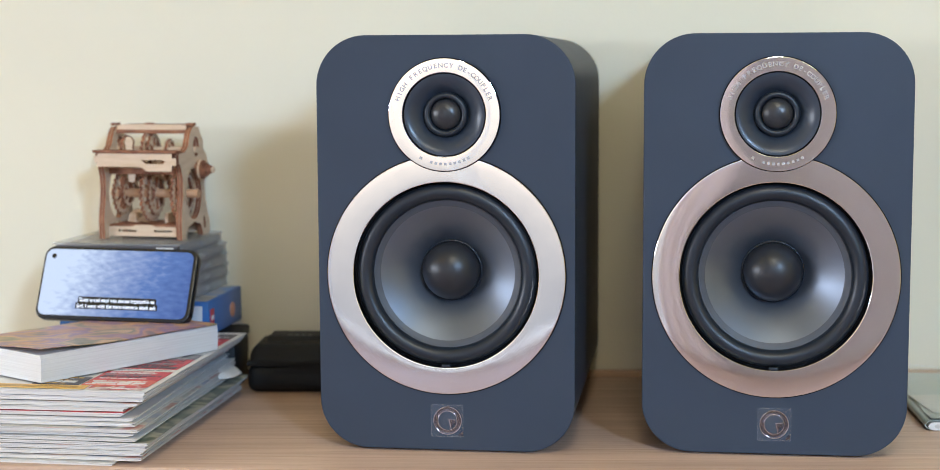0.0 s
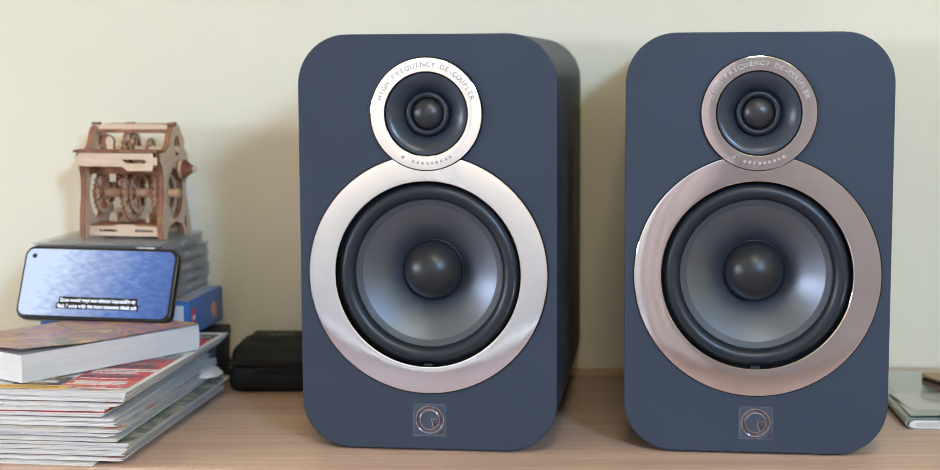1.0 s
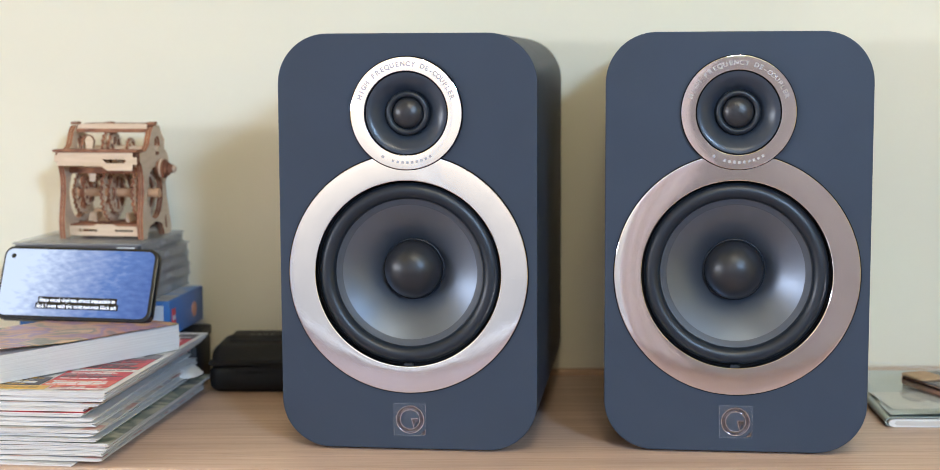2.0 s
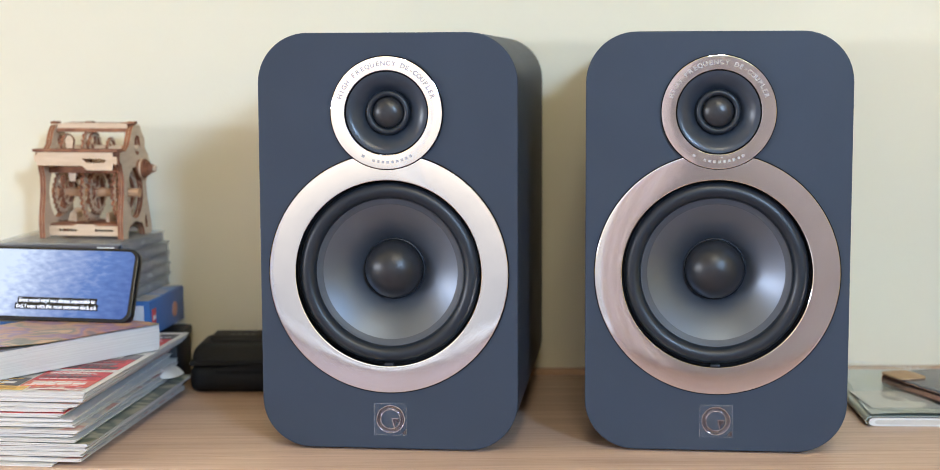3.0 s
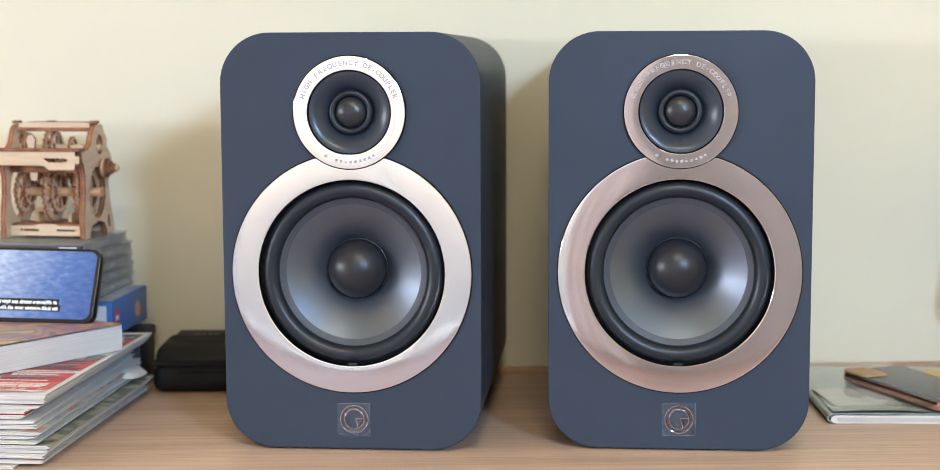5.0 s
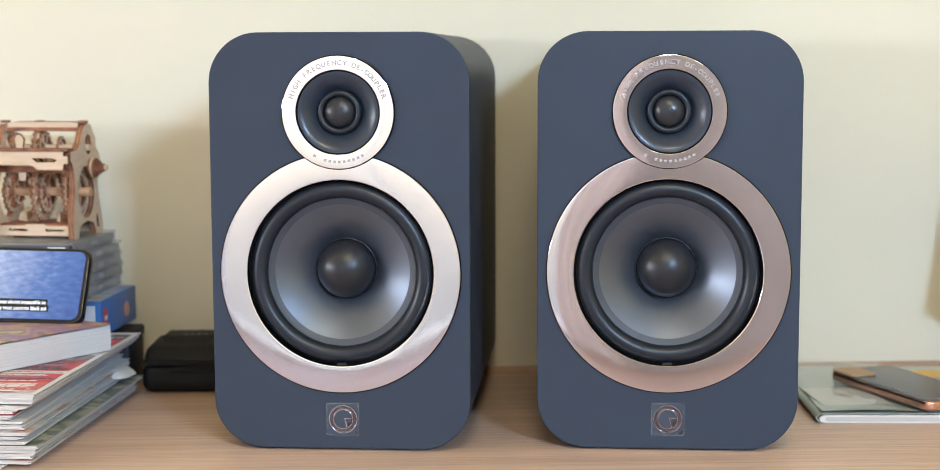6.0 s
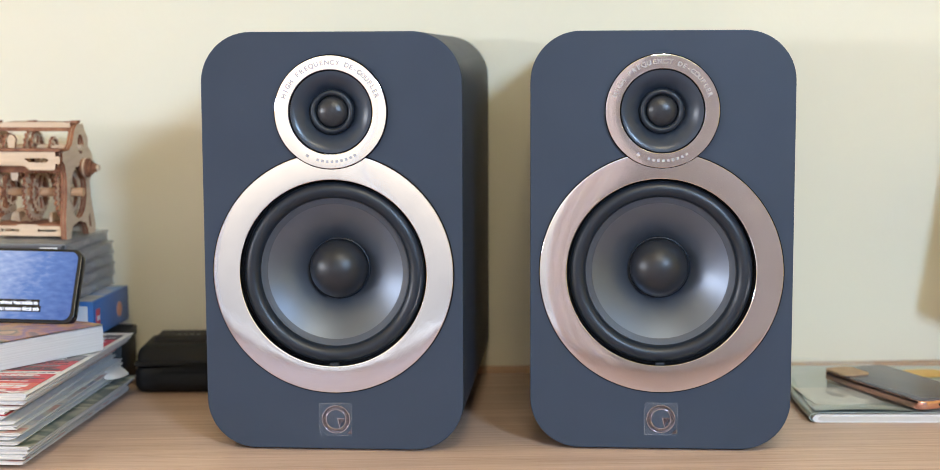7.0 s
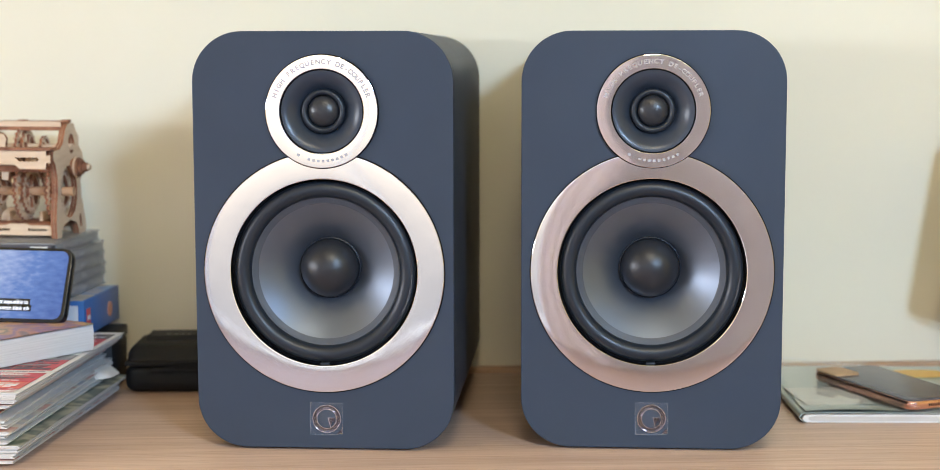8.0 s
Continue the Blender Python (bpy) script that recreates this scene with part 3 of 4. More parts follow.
    for j in range(k):
        for i in range(k):
            bm.faces.new((grid[j][i], grid[j][i + 1], grid[j + 1][i + 1], grid[j + 1][i]))
    film = part("protective_film", bm, M["film"], badge, "square of clear protective film")
    film.visible_shadow = False
    part("film_rim", plate("film_rim", [rounded(0.0254, 0.0254, 0.0006, 2, 0, 0.0003), rounded(0.0245, 0.0245, 0.0004, 2, 0, 0.0003)[::-1]], 0.0002, [M["film_edge"]]), None, badge,
         at=Matrix.Translation((0, -0.0028, 0)))
    return sp


SPEAKERS = ((-0.0325, 0.0250, -7.3), (0.2189, 0.0095, -7.1))
left_speaker = make_speaker(pose(SPEAKERS[0][0], SPEAKERS[0][1], 0, 0, 0, SPEAKERS[0][2]))
copy_thing(left_speaker, pose(SPEAKERS[1][0], SPEAKERS[1][1], 0, 0, 0, SPEAKERS[1][2]))


# ---- magazines ----
rng = random.Random(7)


def corner_pose(x, y, z, yaw):
    """Pose of a flat thing whose front right corner is the origin and which reaches to -x and +y."""
    return pose(x, y, z, 0, 0, yaw)


def sheet(x0, x1, y0, y1, z0, t, bend, dip):
    """A few leaves of paper held together, curling at the open side and at the front."""
    bm = bmesh.new()
    nx, ny = 7, 5
    lay = []
    for top in (0, 1):
        lay.append([[bm.verts.new((x0 + (x1 - x0) * i / nx, y0 + (y1 - y0) * (j / ny) ** 1.5,
                                   max(z0 * 0.5, z0 + bend * (i / nx) ** 6 + dip * (1 - j / ny) ** 6 * (0.5 + 0.5 * math.sin(i * 1.1 + x1 * 400)))  + top * t))
                     for i in range(nx + 1)] for j in range(ny + 1)])
    for j in range(ny):
        for i in range(nx):
            for k, g in enumerate(lay):
                q = (g[j][i], g[j][i + 1], g[j + 1][i + 1], g[j + 1][i])
                bm.faces.new(q if k else q[::-1])
    a, b = lay
    for i in range(nx):
        bm.faces.new((a[0][i], a[0][i + 1], b[0][i + 1], b[0][i]))
        bm.faces.new((a[ny][i + 1], a[ny][i], b[ny][i], b[ny][i + 1]))
    for j in range(ny):
        bm.faces.new((a[j + 1][0], a[j][0], b[j][0], b[j + 1][0]))
        bm.faces.new((a[j][nx], a[j + 1][nx], b[j + 1][nx], b[j][nx]))
    return bm


def magazine(x, y, z, yaw, w, d, h, cover, label, lean=0.0):
    ob = thing("magazine", label, "magazine", corner_pose(x, y, z, yaw), "stack of magazines")
    leaves = max(4, int(h / 0.00062))
    bend, fan, dip = rng.uniform(-0.0012, 0.0002), rng.uniform(0.0, 0.0010), rng.uniform(-0.0008, 0.0003)
    t = (h - 0.0004) / leaves
    for i in range(leaves):
        o, p = rng.uniform(-0.0022, 0.0008) + lean * (i / leaves), rng.uniform(-0.0005, 0.0005)
        part("leaf", sheet(-w + 0.001, o - 0.0004, p + 0.0008, d + rng.uniform(-0.001, 0), i * t, t * 0.985, bend + fan * i / leaves, dip), M["paper"], ob)
    bm = bmesh.new()
    nx, ny = 10, 14
    g = [[bm.verts.new((-w + (w + lean) * i / nx, d * j / ny, h - 0.0003 + 0.0005 * noise.noise(Vector((i * 0.5, j * 0.4, x * 90))) + (bend + fan) * (i / nx) ** 6 + dip * (1 - j / ny) ** 8 * 0.7))
          for i in range(nx + 1)] for j in range(ny + 1)]
    for j in range(ny):
        for i in range(nx):
            bm.faces.new((g[j][i], g[j][i + 1], g[j + 1][i + 1], g[j + 1][i]))
    geo = bmesh.ops.extrude_face_region(bm, geom=bm.faces[:])
    for v in geo["geom"]:
        if isinstance(v, bmesh.types.BMVert):
            v.co.z += 0.00022
    bmesh.ops.recalc_face_normals(bm, faces=bm.faces[:])
    part("cover", bm, cover, ob)
    return ob


# x of the front right corner, thickness, lean
PILE = ((-0.284, 0.0030, 0.0, "cover_white"), (-0.2635, 0.0036, 0.001, "cover_mix"), (-0.2620, 0.0040, 0.001, "cover_white"), (-0.2590, 0.0034, 0.002, "cover_mix"), (-0.2575, 0.0030, 0.001, "cover_green"),
        (-0.2670, 0.0034, 0.002, "cover_white"), (-0.2705, 0.0030, 0.003, "cover_white"), (-0.2660, 0.0038, 0.003, "cover_mix"), (-0.2680, 0.0036, 0.001, "cover_white"), (-0.2700, 0.0034, 0.002, "cover_white"),
        (-0.2785, 0.0036, 0.004, "cover_red"), (-0.2760, 0.0034, 0.005, "cover_white"), (-0.2660, 0.0036, 0.003, "cover_mix"), (-0.2610, 0.0038, 0.002, "cover_white"), (-0.2580, 0.0044, 0.001, "cover_white"))
z = 0.0
for i, (px, th, lean, cov) in enumerate(PILE):
    if i == 0:
        words = "worn magazine with a white cover lying on the oak top"
    elif i == len(PILE) - 1:
        words = "magazine with a red and yellow cover topping the stack"
    else:
        words = "thumbed magazine with curling pages in a stack"
    top_magazine = magazine(px, -0.019 + rng.uniform(-0.001, 0.004), z, -7.3 + rng.uniform(-1.2, 1.2), 0.205, 0.268 + rng.uniform(-0.006, 0.002), th, M[cov], words, lean)
    z += th + 0.0003
STACK = z


def flat_print(name, w, d, mat, parent, m):
    return part(name, box(-w / 2, w / 2, -d / 2, d / 2, 0, 0.00025), mat, parent, at=m)


# its cover: rows of coloured panels from the front to the back, with heading bars and lines of print on them
ROWS = (("ink_yellow", 0.003, 0.016, -0.150, -0.050), ("red_page", 0.004, 0.017, -0.048, -0.004), ("ink_dark", 0.018, 0.047, -0.098, -0.060), ("ink_orange", 0.018, 0.040, -0.058, -0.004),
        ("ink_red", 0.041, 0.074, -0.058, -0.004), ("ink_white", 0.075, 0.084, -0.056, -0.004), ("ink_red", 0.085, 0.128, -0.060, -0.004), ("ink_grey", 0.129, 0.150, -0.058, -0.004),
        ("ink_white", 0.151, 0.170, -0.050, -0.004), ("ink_red", 0.171, 0.226, -0.056, -0.004), ("ink_dark", 0.227, 0.250, -0.050, -0.004))
BARS = {"ink_yellow": ("ink_ochre",), "red_page": ("ink_white",), "ink_dark": ("ink_white", "ink_yellow"), "ink_orange": ("ink_white", "ink_red"), "ink_red": ("ink_white", "ink_white", "ink_dark", "ink_grey"),
        "ink_white": ("ink_red", "ink_grey"), "ink_grey": ("ink_white", "ink_red")}
for mt, y0_, y1_, x0_, x1_ in ROWS:
    flat_print("printed_panel", x1_ - x0_, y1_ - y0_, M[mt], top_magazine, Matrix.Translation(((x0_ + x1_) / 2, (y0_ + y1_) / 2, 0.0049)))
    yy = y0_ + 0.003
    while yy < y1_ - 0.003:
        h_ = rng.choice((0.0014, 0.0016, 0.0020, 0.0058))
        if yy + h_ > y1_ - 0.001:
            break
        xx, end = x0_ + rng.uniform(0.002, 0.006), x1_ - rng.uniform(0.002, 0.016)
        ink = M[rng.choice(BARS[mt])]
        while xx < end - 0.003:
            w_ = min(rng.uniform(0.004, 0.012) * (1.6 if h_ > 0.004 else 1.0), end - xx)
            flat_print("print_bar", w_, h_, ink, top_magazine, Matrix.Translation((xx + w_ / 2, yy + h_ / 2, 0.00515)))
            xx += w_ + 0.0013
        yy += h_ + rng.uniform(0.0016, 0.0030)

# loose white page slipping out of the stack
bm = bmesh.new()
rows_ = []
for i in range(13):
    u = i / 12
    rows_.append([])
    for k in range(11):
        v_ = k / 5 - 1
        reach = 0.0120 - 0.0100 * v_ ** 4
        rows_[-1].append(bm.verts.new((-0.030 + (0.030 + reach) * u, 0.026 + 0.026 * v_, 0.0125 - 0.0105 * u ** 4 - 0.0015 * v_ * u)))
for a, b in zip(rows_, rows_[1:]):
    for i in range(10):
        bm.faces.new((a[i], a[i + 1], b[i + 1], b[i]))
geo = bmesh.ops.extrude_face_region(bm, geom=bm.faces[:])
for v in geo["geom"]:
    if isinstance(v, bmesh.types.BMVert):
        v.co.z += 0.0004
tagged(part("loose_page", bm, M["cover_white"], at=pose(-0.2410, 0.195, 0.0205, 0, 0, -7)), "curled white page slipping out of the magazines", "paper")

# ---- the thick paperback ----
BOOK_YAW = math.degrees(math.atan2(0.112, 0.142))
book = thing("paperback_book", "thick paperback with a painted comic cover on magazines", "book", pose(-0.344, 0.008, STACK + 0.0012, 0, 0, -BOOK_YAW))
BH, BW, BL = 0.0215, 0.105, 0.181
for i in range(24):
    o = rng.uniform(-0.0002, 0.0002) - 0.0012 * (i / 23 - 0.5) ** 2
    part("leaf", box(-BW, o, rng.uniform(-0.0002, 0.0002), BL, BH * i / 24, BH * (i + 0.985) / 24), M["book_paper"], book)
bm = bmesh.new()
nx, ny = 16, 20
g = []
for j in range(ny + 1):
    row = []
    for i in range(nx + 1):
        u, v = i / nx, j / ny
        lift = 0.0058 * (1 - v) ** 1.2 * (0.10 + 0.90 * u ** 2) * (0.70 + 0.30 * math.cos(6.5 * v)) - 0.0012 * u ** 12 * (1 - v) + 0.0004 * u
        row.append(bm.verts.new((-BW + (BW + 0.0016) * u, -0.0018 + (BL + 0.001) * v, BH + 0.0003 + lift + 0.0004 * noise.noise(Vector((u * 5, v * 5, 2))))))
    g.append(row)
for j in range(ny):
    for i in range(nx):
        bm.faces.new((g[j][i], g[j][i + 1], g[j + 1][i + 1], g[j + 1][i]))
geo = bmesh.ops.extrude_face_region(bm, geom=bm.faces[:])
for v in geo["geom"]:
    if isinstance(v, bmesh.types.BMVert):
        v.co.z += 0.0004
bmesh.ops.recalc_face_normals(bm, faces=bm.faces[:])
part("front_cover", bm, M["cover_comic"], book, "curling painted cover in brown and violet")

# ---- black box, blue toy box, disc cases behind the stack ----
bb = thing("storage_box", "plain black cardboard box standing behind magazines", "box", pose(-0.326, 0.266, 0, 0, 0, -3))
part("body", box(-0.070, 0.0905, 0, 0.062, 0, 0.042, 0.002), M["black_card"], bb)
part("lid", box(-0.0712, 0.0917, -0.0012, 0.0632, 0.0422, 0.0520, 0.002), M["black_card"], bb)

BOX_Z = STACK + 0.0012
tb = thing("toy_box", "blue printed cardboard toy box under disc cases", "box", corner_pose(-0.2505, 0.210, BOX_Z, -7.5))
bh = 0.0910 - BOX_Z
part("carton", box(-0.140, 0, 0, 0.104, 0, bh, 0.0012), M["blue_box"], tb)
part("lid_print", box(-0.138, -0.002, 0.002, 0.102, bh - 0.0002, bh + 0.0003), M["box_top"], tb)
part("front_panel", box(-0.060, -0.0055, -0.0004, 0.001, 0.001, bh - 0.004), M["white_card"], tb)
part("emblem", box(-0.0002, 0.0005, 0.006, 0.0165, bh - 0.024, bh - 0.008), M["ink_red"], tb, "small red square emblem")
part("emblem_band", box(0.0003, 0.0008, 0.0075, 0.015, bh - 0.018, bh - 0.014), M["white_card"], tb)
part("dot", plate("dot", [circle(0.007, 24)], 0.0006, [M["orange_dot"]]), None, tb, at=Matrix.Translation((0.0006, 0.074, bh - 0.018)) @ Matrix.Rotation(radians(90), 4, "Z"))


def disc_case(z, dx, dy, yaw, dark):
    ob = thing("disc_case", "scuffed clear plastic disc case with a grey tray", "disc case", corner_pose(-0.2735 + dx, 0.205 + dy, z, yaw), "stack of disc cases")
    w, d, h = 0.120, 0.118, 0.0102
    part("tray", box(-w + 0.002, -0.002, 0.002, d - 0.002, 0.0016, h - 0.0022, 0.0006), M["cd_dark"] if dark else M["cd_tray"], ob)
    part("base", box(-w, 0, 0, d, 0, 0.0015, 0.0004), M["cd_clear"], ob)
    part("lid", box(-w, 0, 0, d, h - 0.0020, h, 0.0005), M["cd_clear"], ob)
    part("side_wall", box(-0.0014, 0, 0.004, d - 0.004, 0.0016, h - 0.0021, 0.0003), M["cd_clear"], ob)
    part("hinge", box(-0.0016, 0.0004, d * 0.48, d * 0.54, 0.0028, h - 0.0032, 0.0004), M["cd_clear"], ob)
    return ob


cz = 0.0914
for i, (dx, dy, yaw, dark) in enumerate(((0.006, 0.000, -8, False), (0.004, 0.003, -9.5, False), (0.0055, 0.001, -8.5, False), (0.002, 0.002, -10, False), (0.0, 0.0, -9, True))):
    case = disc_case(cz, dx, dy, yaw, dark)
    cz += 0.0104
case_top = cz
part("spine_print", box(-0.022, -0.006, -0.0004, 0.0, 0.0030, 0.0072), M["ink_white"], case)
part("spine_strip", box(-0.117, -0.003, -0.0002, 0.0006, 0.0018, 0.0080), M["ink_dark"], case)

# ---- phone leaning on the cases ----
PW, PH, PT = 0.1450, 0.0668, 0.0082
ph = thing("smartphone", "black smartphone showing blue sea, leaning on disc cases", "phone", pose(-0.3275, 0.1640, BH + STACK + 0.0025, -24, 0.3, -12))
part("shell", plate("shell", [rounded(PW, PH, 0.0095, 8, 0, PH / 2)], PT, [M["phone_body"]], 0.0016), None, ph)
part("display", plate("display", [rounded(PW - 0.0062, PH - 0.0066, 0.0068, 8)], 0.0004, [M["display"]]), None, ph, "lit display with blue water", Matrix.Translation((-0.0008, -0.00025, PH / 2 + 0.0004)))
part("camera_hole", lathe([(0.0022, 0), (0.0022, -0.0001), (0, -0.0001)], 24), M["phone_body"], ph, at=Matrix.Translation((-PW / 2 + 0.0098, -0.00035, PH - 0.0095)))
for k_, (txt, zz, ww) in enumerate((("Since wood vinyl was almost impossible to", 0.0182, 0.0730), ("find, I went with the most common black ash", 0.0128, 0.0765))):
    part("caption_band", box(-ww / 2, ww / 2, -0.0003, 0.0, -0.0027, 0.0027), M["phone_body"], ph, at=Matrix.Translation((0.0035, -0.0004, zz)))
    me = lettering("caption_words", txt, 0.0049, M["caption"], 0.00005)
    wd = max(v.co.x for v in me.vertices) - min(v.co.x for v in me.vertices)
    part("caption_words", me, None, ph, at=Matrix.Translation((0.0035, -0.0008, zz - 0.0003)) @ Matrix.Diagonal((0.96 * ww / wd, 1, 1, 1)))


# ---- wooden gearbox model ----
def gear(r, teeth, depth, spokes=5):
    pts = []
    for i in range(teeth):
        for f, rr in ((0.0, r - depth), (0.22, r - depth), (0.38, r), (0.72, r), (0.88, r - depth)):
            a = 2 * math.pi * (i + f) / teeth
            pts.append((rr * math.cos(a), rr * math.sin(a)))
    holes = []
    for k in range(spokes):
        a0, a1 = 2 * math.pi * (k + 0.09) / spokes, 2 * math.pi * (k + 0.91) / spokes
        ri, ro = r * 0.28, r * 0.76
        h = [(ro * math.cos(a0 + (a1 - a0) * i / 8), ro * math.sin(a0 + (a1 - a0) * i / 8)) for i in range(9)]
        h += [(ri * math.cos(a1 + (a0 - a1) * i / 4), ri * math.sin(a1 + (a0 - a1) * i / 4)) for i in range(5)]
        holes.append(h[::-1])
    return [pts] + holes


ply = [M["birch"], M["burnt"]]
GW, GD = 0.081, 0.074      # frame width and depth
gb = thing("gearbox_model", "laser-cut plywood gearbox model standing on disc cases", "model", pose(-0.3165, 0.2440, case_top + 0.0002, 0, 0, -12) @ Matrix.Diagonal((0.970, 0.98, 1.005, 1)))
XL, XR = -GW / 2, GW / 2


def side_outline():
    leg = [(0.000, 0.0), (0.010, 0.0), (0.0115, 0.006), (0.016, 0.011), (0.030, 0.014), (0.044, 0.011), (0.049, 0.005), (0.050, 0.0), (0.066, 0.0), (0.068, 0.006), (0.063, 0.020),
           (0.058, 0.034), (0.056, 0.048), (0.062, 0.056), (0.066, 0.064), (0.062, 0.074), (0.054, 0.080), (0.055, 0.088), (0.048, 0.094), (0.044, 0.101), (0.030, 0.101), (0.024, 0.096),
           (0.018, 0.084), (0.010, 0.079), (-0.004, 0.078), (-0.004, 0.070), (0.000, 0.067), (0.004, 0.055), (0.004, 0.040), (0.001, 0.028), (-0.001, 0.015)]
    return leg


slot_a = [(0.0295 + 0.0185 * math.cos(a), 0.0400 + 0.0235 * math.sin(a)) for a in [2 * math.pi * i / 28 for i in range(28)]][::-1]
slot_b = [(0.0575, 0.0060), (0.0545, 0.0190), (0.0515, 0.0150), (0.0530, 0.0060)]
slot_c = [(0.037 + 0.007 * math.cos(a), 0.083 + 0.009 * math.sin(a)) for a in [2 * math.pi * i / 16 for i in range(16)]][::-1]
turn_side = Matrix.Rotation(radians(90), 4, "Z")
for x_ in (XL, XL + 0.0031, XR - 0.0031, XR):
    holes_ = [slot_a, slot_b, slot_c]
    part("side_frame", plate("side_frame", [side_outline()] + holes_, 0.0027, ply, 0, 1, 0), None, gb, at=Matrix.Translation((x_ + 0.0013, 0, 0)) @ turn_side)
# front rail with slot, shelf edge, top rail, base rail
rail = [(-0.0410, 0.0), (-0.0385, 0.0), (-0.0385, -0.0035), (0.006, -0.0035), (0.011, -0.0075), (0.036, -0.0075), (0.037, -0.002), (0.041, -0.002), (0.041, 0.0045), (0.037, 0.0045), (0.037, 0.0085), (-0.037, 0.0085), (-0.0385, 0.006), (-0.0410, 0.006)]
slot = [(0.006, 0.0028), (0.028, 0.0028), (0.030, 0.001), (0.028, -0.0008), (0.011, -0.0008)][::-1]
part("front_rail", plate("front_rail", [rail, slot], 0.0034, ply, 0, 1, 0), None, gb, at=Matrix.Translation((0, -0.0085, 0.0700)))
part("rail_ledge", box(-0.0420, 0.0420, -0.010, 0.004, 0.0788, 0.0812, 0.0003), M["burnt"], gb)
toprail = [(-0.034, 0), (0.036, 0), (0.036, 0.004), (0.028, 0.0048), (-0.028, 0.0048), (-0.034, 0.004)]
part("top_rail", plate("top_rail", [toprail], 0.020, ply, 0, 1, 0), None, gb, at=Matrix.Translation((0.001, 0.026, 0.0985)))
part("top_strip", box(-0.034, 0.036, 0.0255, 0.0295, 0.0950, 0.0985, 0.0003), M["burnt"], gb)
part("rear_rail", box(-0.034, 0.034, 0.052, 0.0555, 0.066, 0.075, 0.0003), M["birch"], gb)
part("base_rail", plate("base_rail", [[(-0.036, 0), (0.036, 0), (0.036, 0.009), (0.012, 0.009), (0.008, 0.0105), (-0.008, 0.0105), (-0.012, 0.009), (-0.036, 0.009)],
                                      [(-0.026, 0.004), (-0.026, 0.006), (-0.008, 0.006), (-0.008, 0.004)], [(0.010, 0.004), (0.010, 0.006), (0.028, 0.006), (0.028, 0.004)]], 0.0034, ply, 0, 1, 0),
     None, gb, at=Matrix.Translation((0, 0.008, 0.002)))
part("floor_plate", box(-0.036, 0.036, 0.010, 0.058, 0.0095, 0.0125, 0.0003), M["burnt"], gb)
part("base_rail_rear", box(-0.036, 0.036, 0.055, 0.0585, 0.002, 0.011, 0.0003), M["birch"], gb)


def rod(name, x0, x1, y, z_, r, mat, sides=10):
    bm_ = lathe([(0, 0), (r, 0), (r, x1 - x0), (0, x1 - x0)], sides)
    return part(name, bm_, mat, gb, at=Matrix.Translation((x0, y, z_)) @ Matrix.Rotation(radians(-90), 4, "Z"))


def set_gear(x_, y, z_, r, teeth, spokes=5, th=0.0028):
    return part("gear", plate("gear", gear(r, teeth, r * 0.11, spokes), th, ply, 0, 1, 0), None, gb, at=Matrix.Translation((x_, y, z_)) @ turn_side)


rod("axle", XL - 0.001, XR + 0.006, 0.030, 0.0400, 0.0042, M["axle_wood"])
rod("axle", XL - 0.001, XR + 0.004, 0.034, 0.0800, 0.0030, M["birch"])
rod("axle", XL, XR + 0.008, 0.040, 0.0650, 0.0030, M["birch"])
for x_, y, z_, r, teeth in ((-0.030, 0.030, 0.040, 0.0205, 22), (-0.0245, 0.030, 0.040, 0.013, 14), (0.000, 0.030, 0.040, 0.0265, 28), (0.0045, 0.030, 0.040, 0.020, 22), (0.031, 0.030, 0.040, 0.0270, 28),
                            (-0.026, 0.034, 0.080, 0.0135, 14), (-0.003, 0.034, 0.080, 0.0185, 20), (0.0015, 0.034, 0.080, 0.0150, 16), (0.018, 0.034, 0.080, 0.0100, 12),
                            (-0.014, 0.042, 0.064, 0.0125, 14), (0.012, 0.042, 0.064, 0.0110, 12)):
    set_gear(x_, y, z_, r, teeth, 5 if r > 0.014 else 3)
rod("axle", XL, XR, 0.052, 0.0560, 0.0026, M["axle_wood"])
set_gear(XR - 0.0068, 0.030, 0.040, 0.0215, 24, 5, 0.0024)
for x_, r, teeth in ((-0.022, 0.0160, 18), (-0.008, 0.0130, 14), (0.014, 0.0175, 20), (0.024, 0.0120, 14)):
    set_gear(x_, 0.052, 0.056, r, teeth, 5)
for x_ in (XL + 0.002, -0.004, XR - 0.002):
    part("top_tab", box(x_ - 0.0035, x_ + 0.0035, 0.030, 0.038, 0.1020, 0.1045, 0.0004), M["burnt"], gb)
# shift fork, hanging cam and small upright post
part("shift_fork", plate("shift_fork", [[(-0.003, 0.0), (0.003, 0.0), (0.0035, 0.010), (0.0045, 0.014), (0.002, 0.018), (-0.002, 0.018), (-0.0045, 0.014), (-0.0035, 0.010)]], 0.0034, ply, 0, 1, 0), None, gb,
     at=Matrix.Translation((-0.017, 0.016, 0.074)))
part("cam", plate("cam", [[(-0.012, 0.0), (0.012, 0.0), (0.010, -0.006), (0.004, -0.008), (0.003, -0.016), (-0.003, -0.016), (-0.004, -0.008), (-0.010, -0.006)]], 0.0034, ply, 0, 1, 0), None, gb,
     at=Matrix.Translation((-0.014, 0.014, 0.067)))
part("bracket", plate("bracket", [[(-0.012, 0.0), (0.012, 0.0), (0.010, 0.007), (0.004, 0.012), (-0.004, 0.012), (-0.010, 0.007)], circle(0.003, 12, 0, 0.006)[::-1]], 0.0034, ply, 0, 1, 0), None, gb,
     at=Matrix.Translation((-0.018, 0.036, 0.0125)))
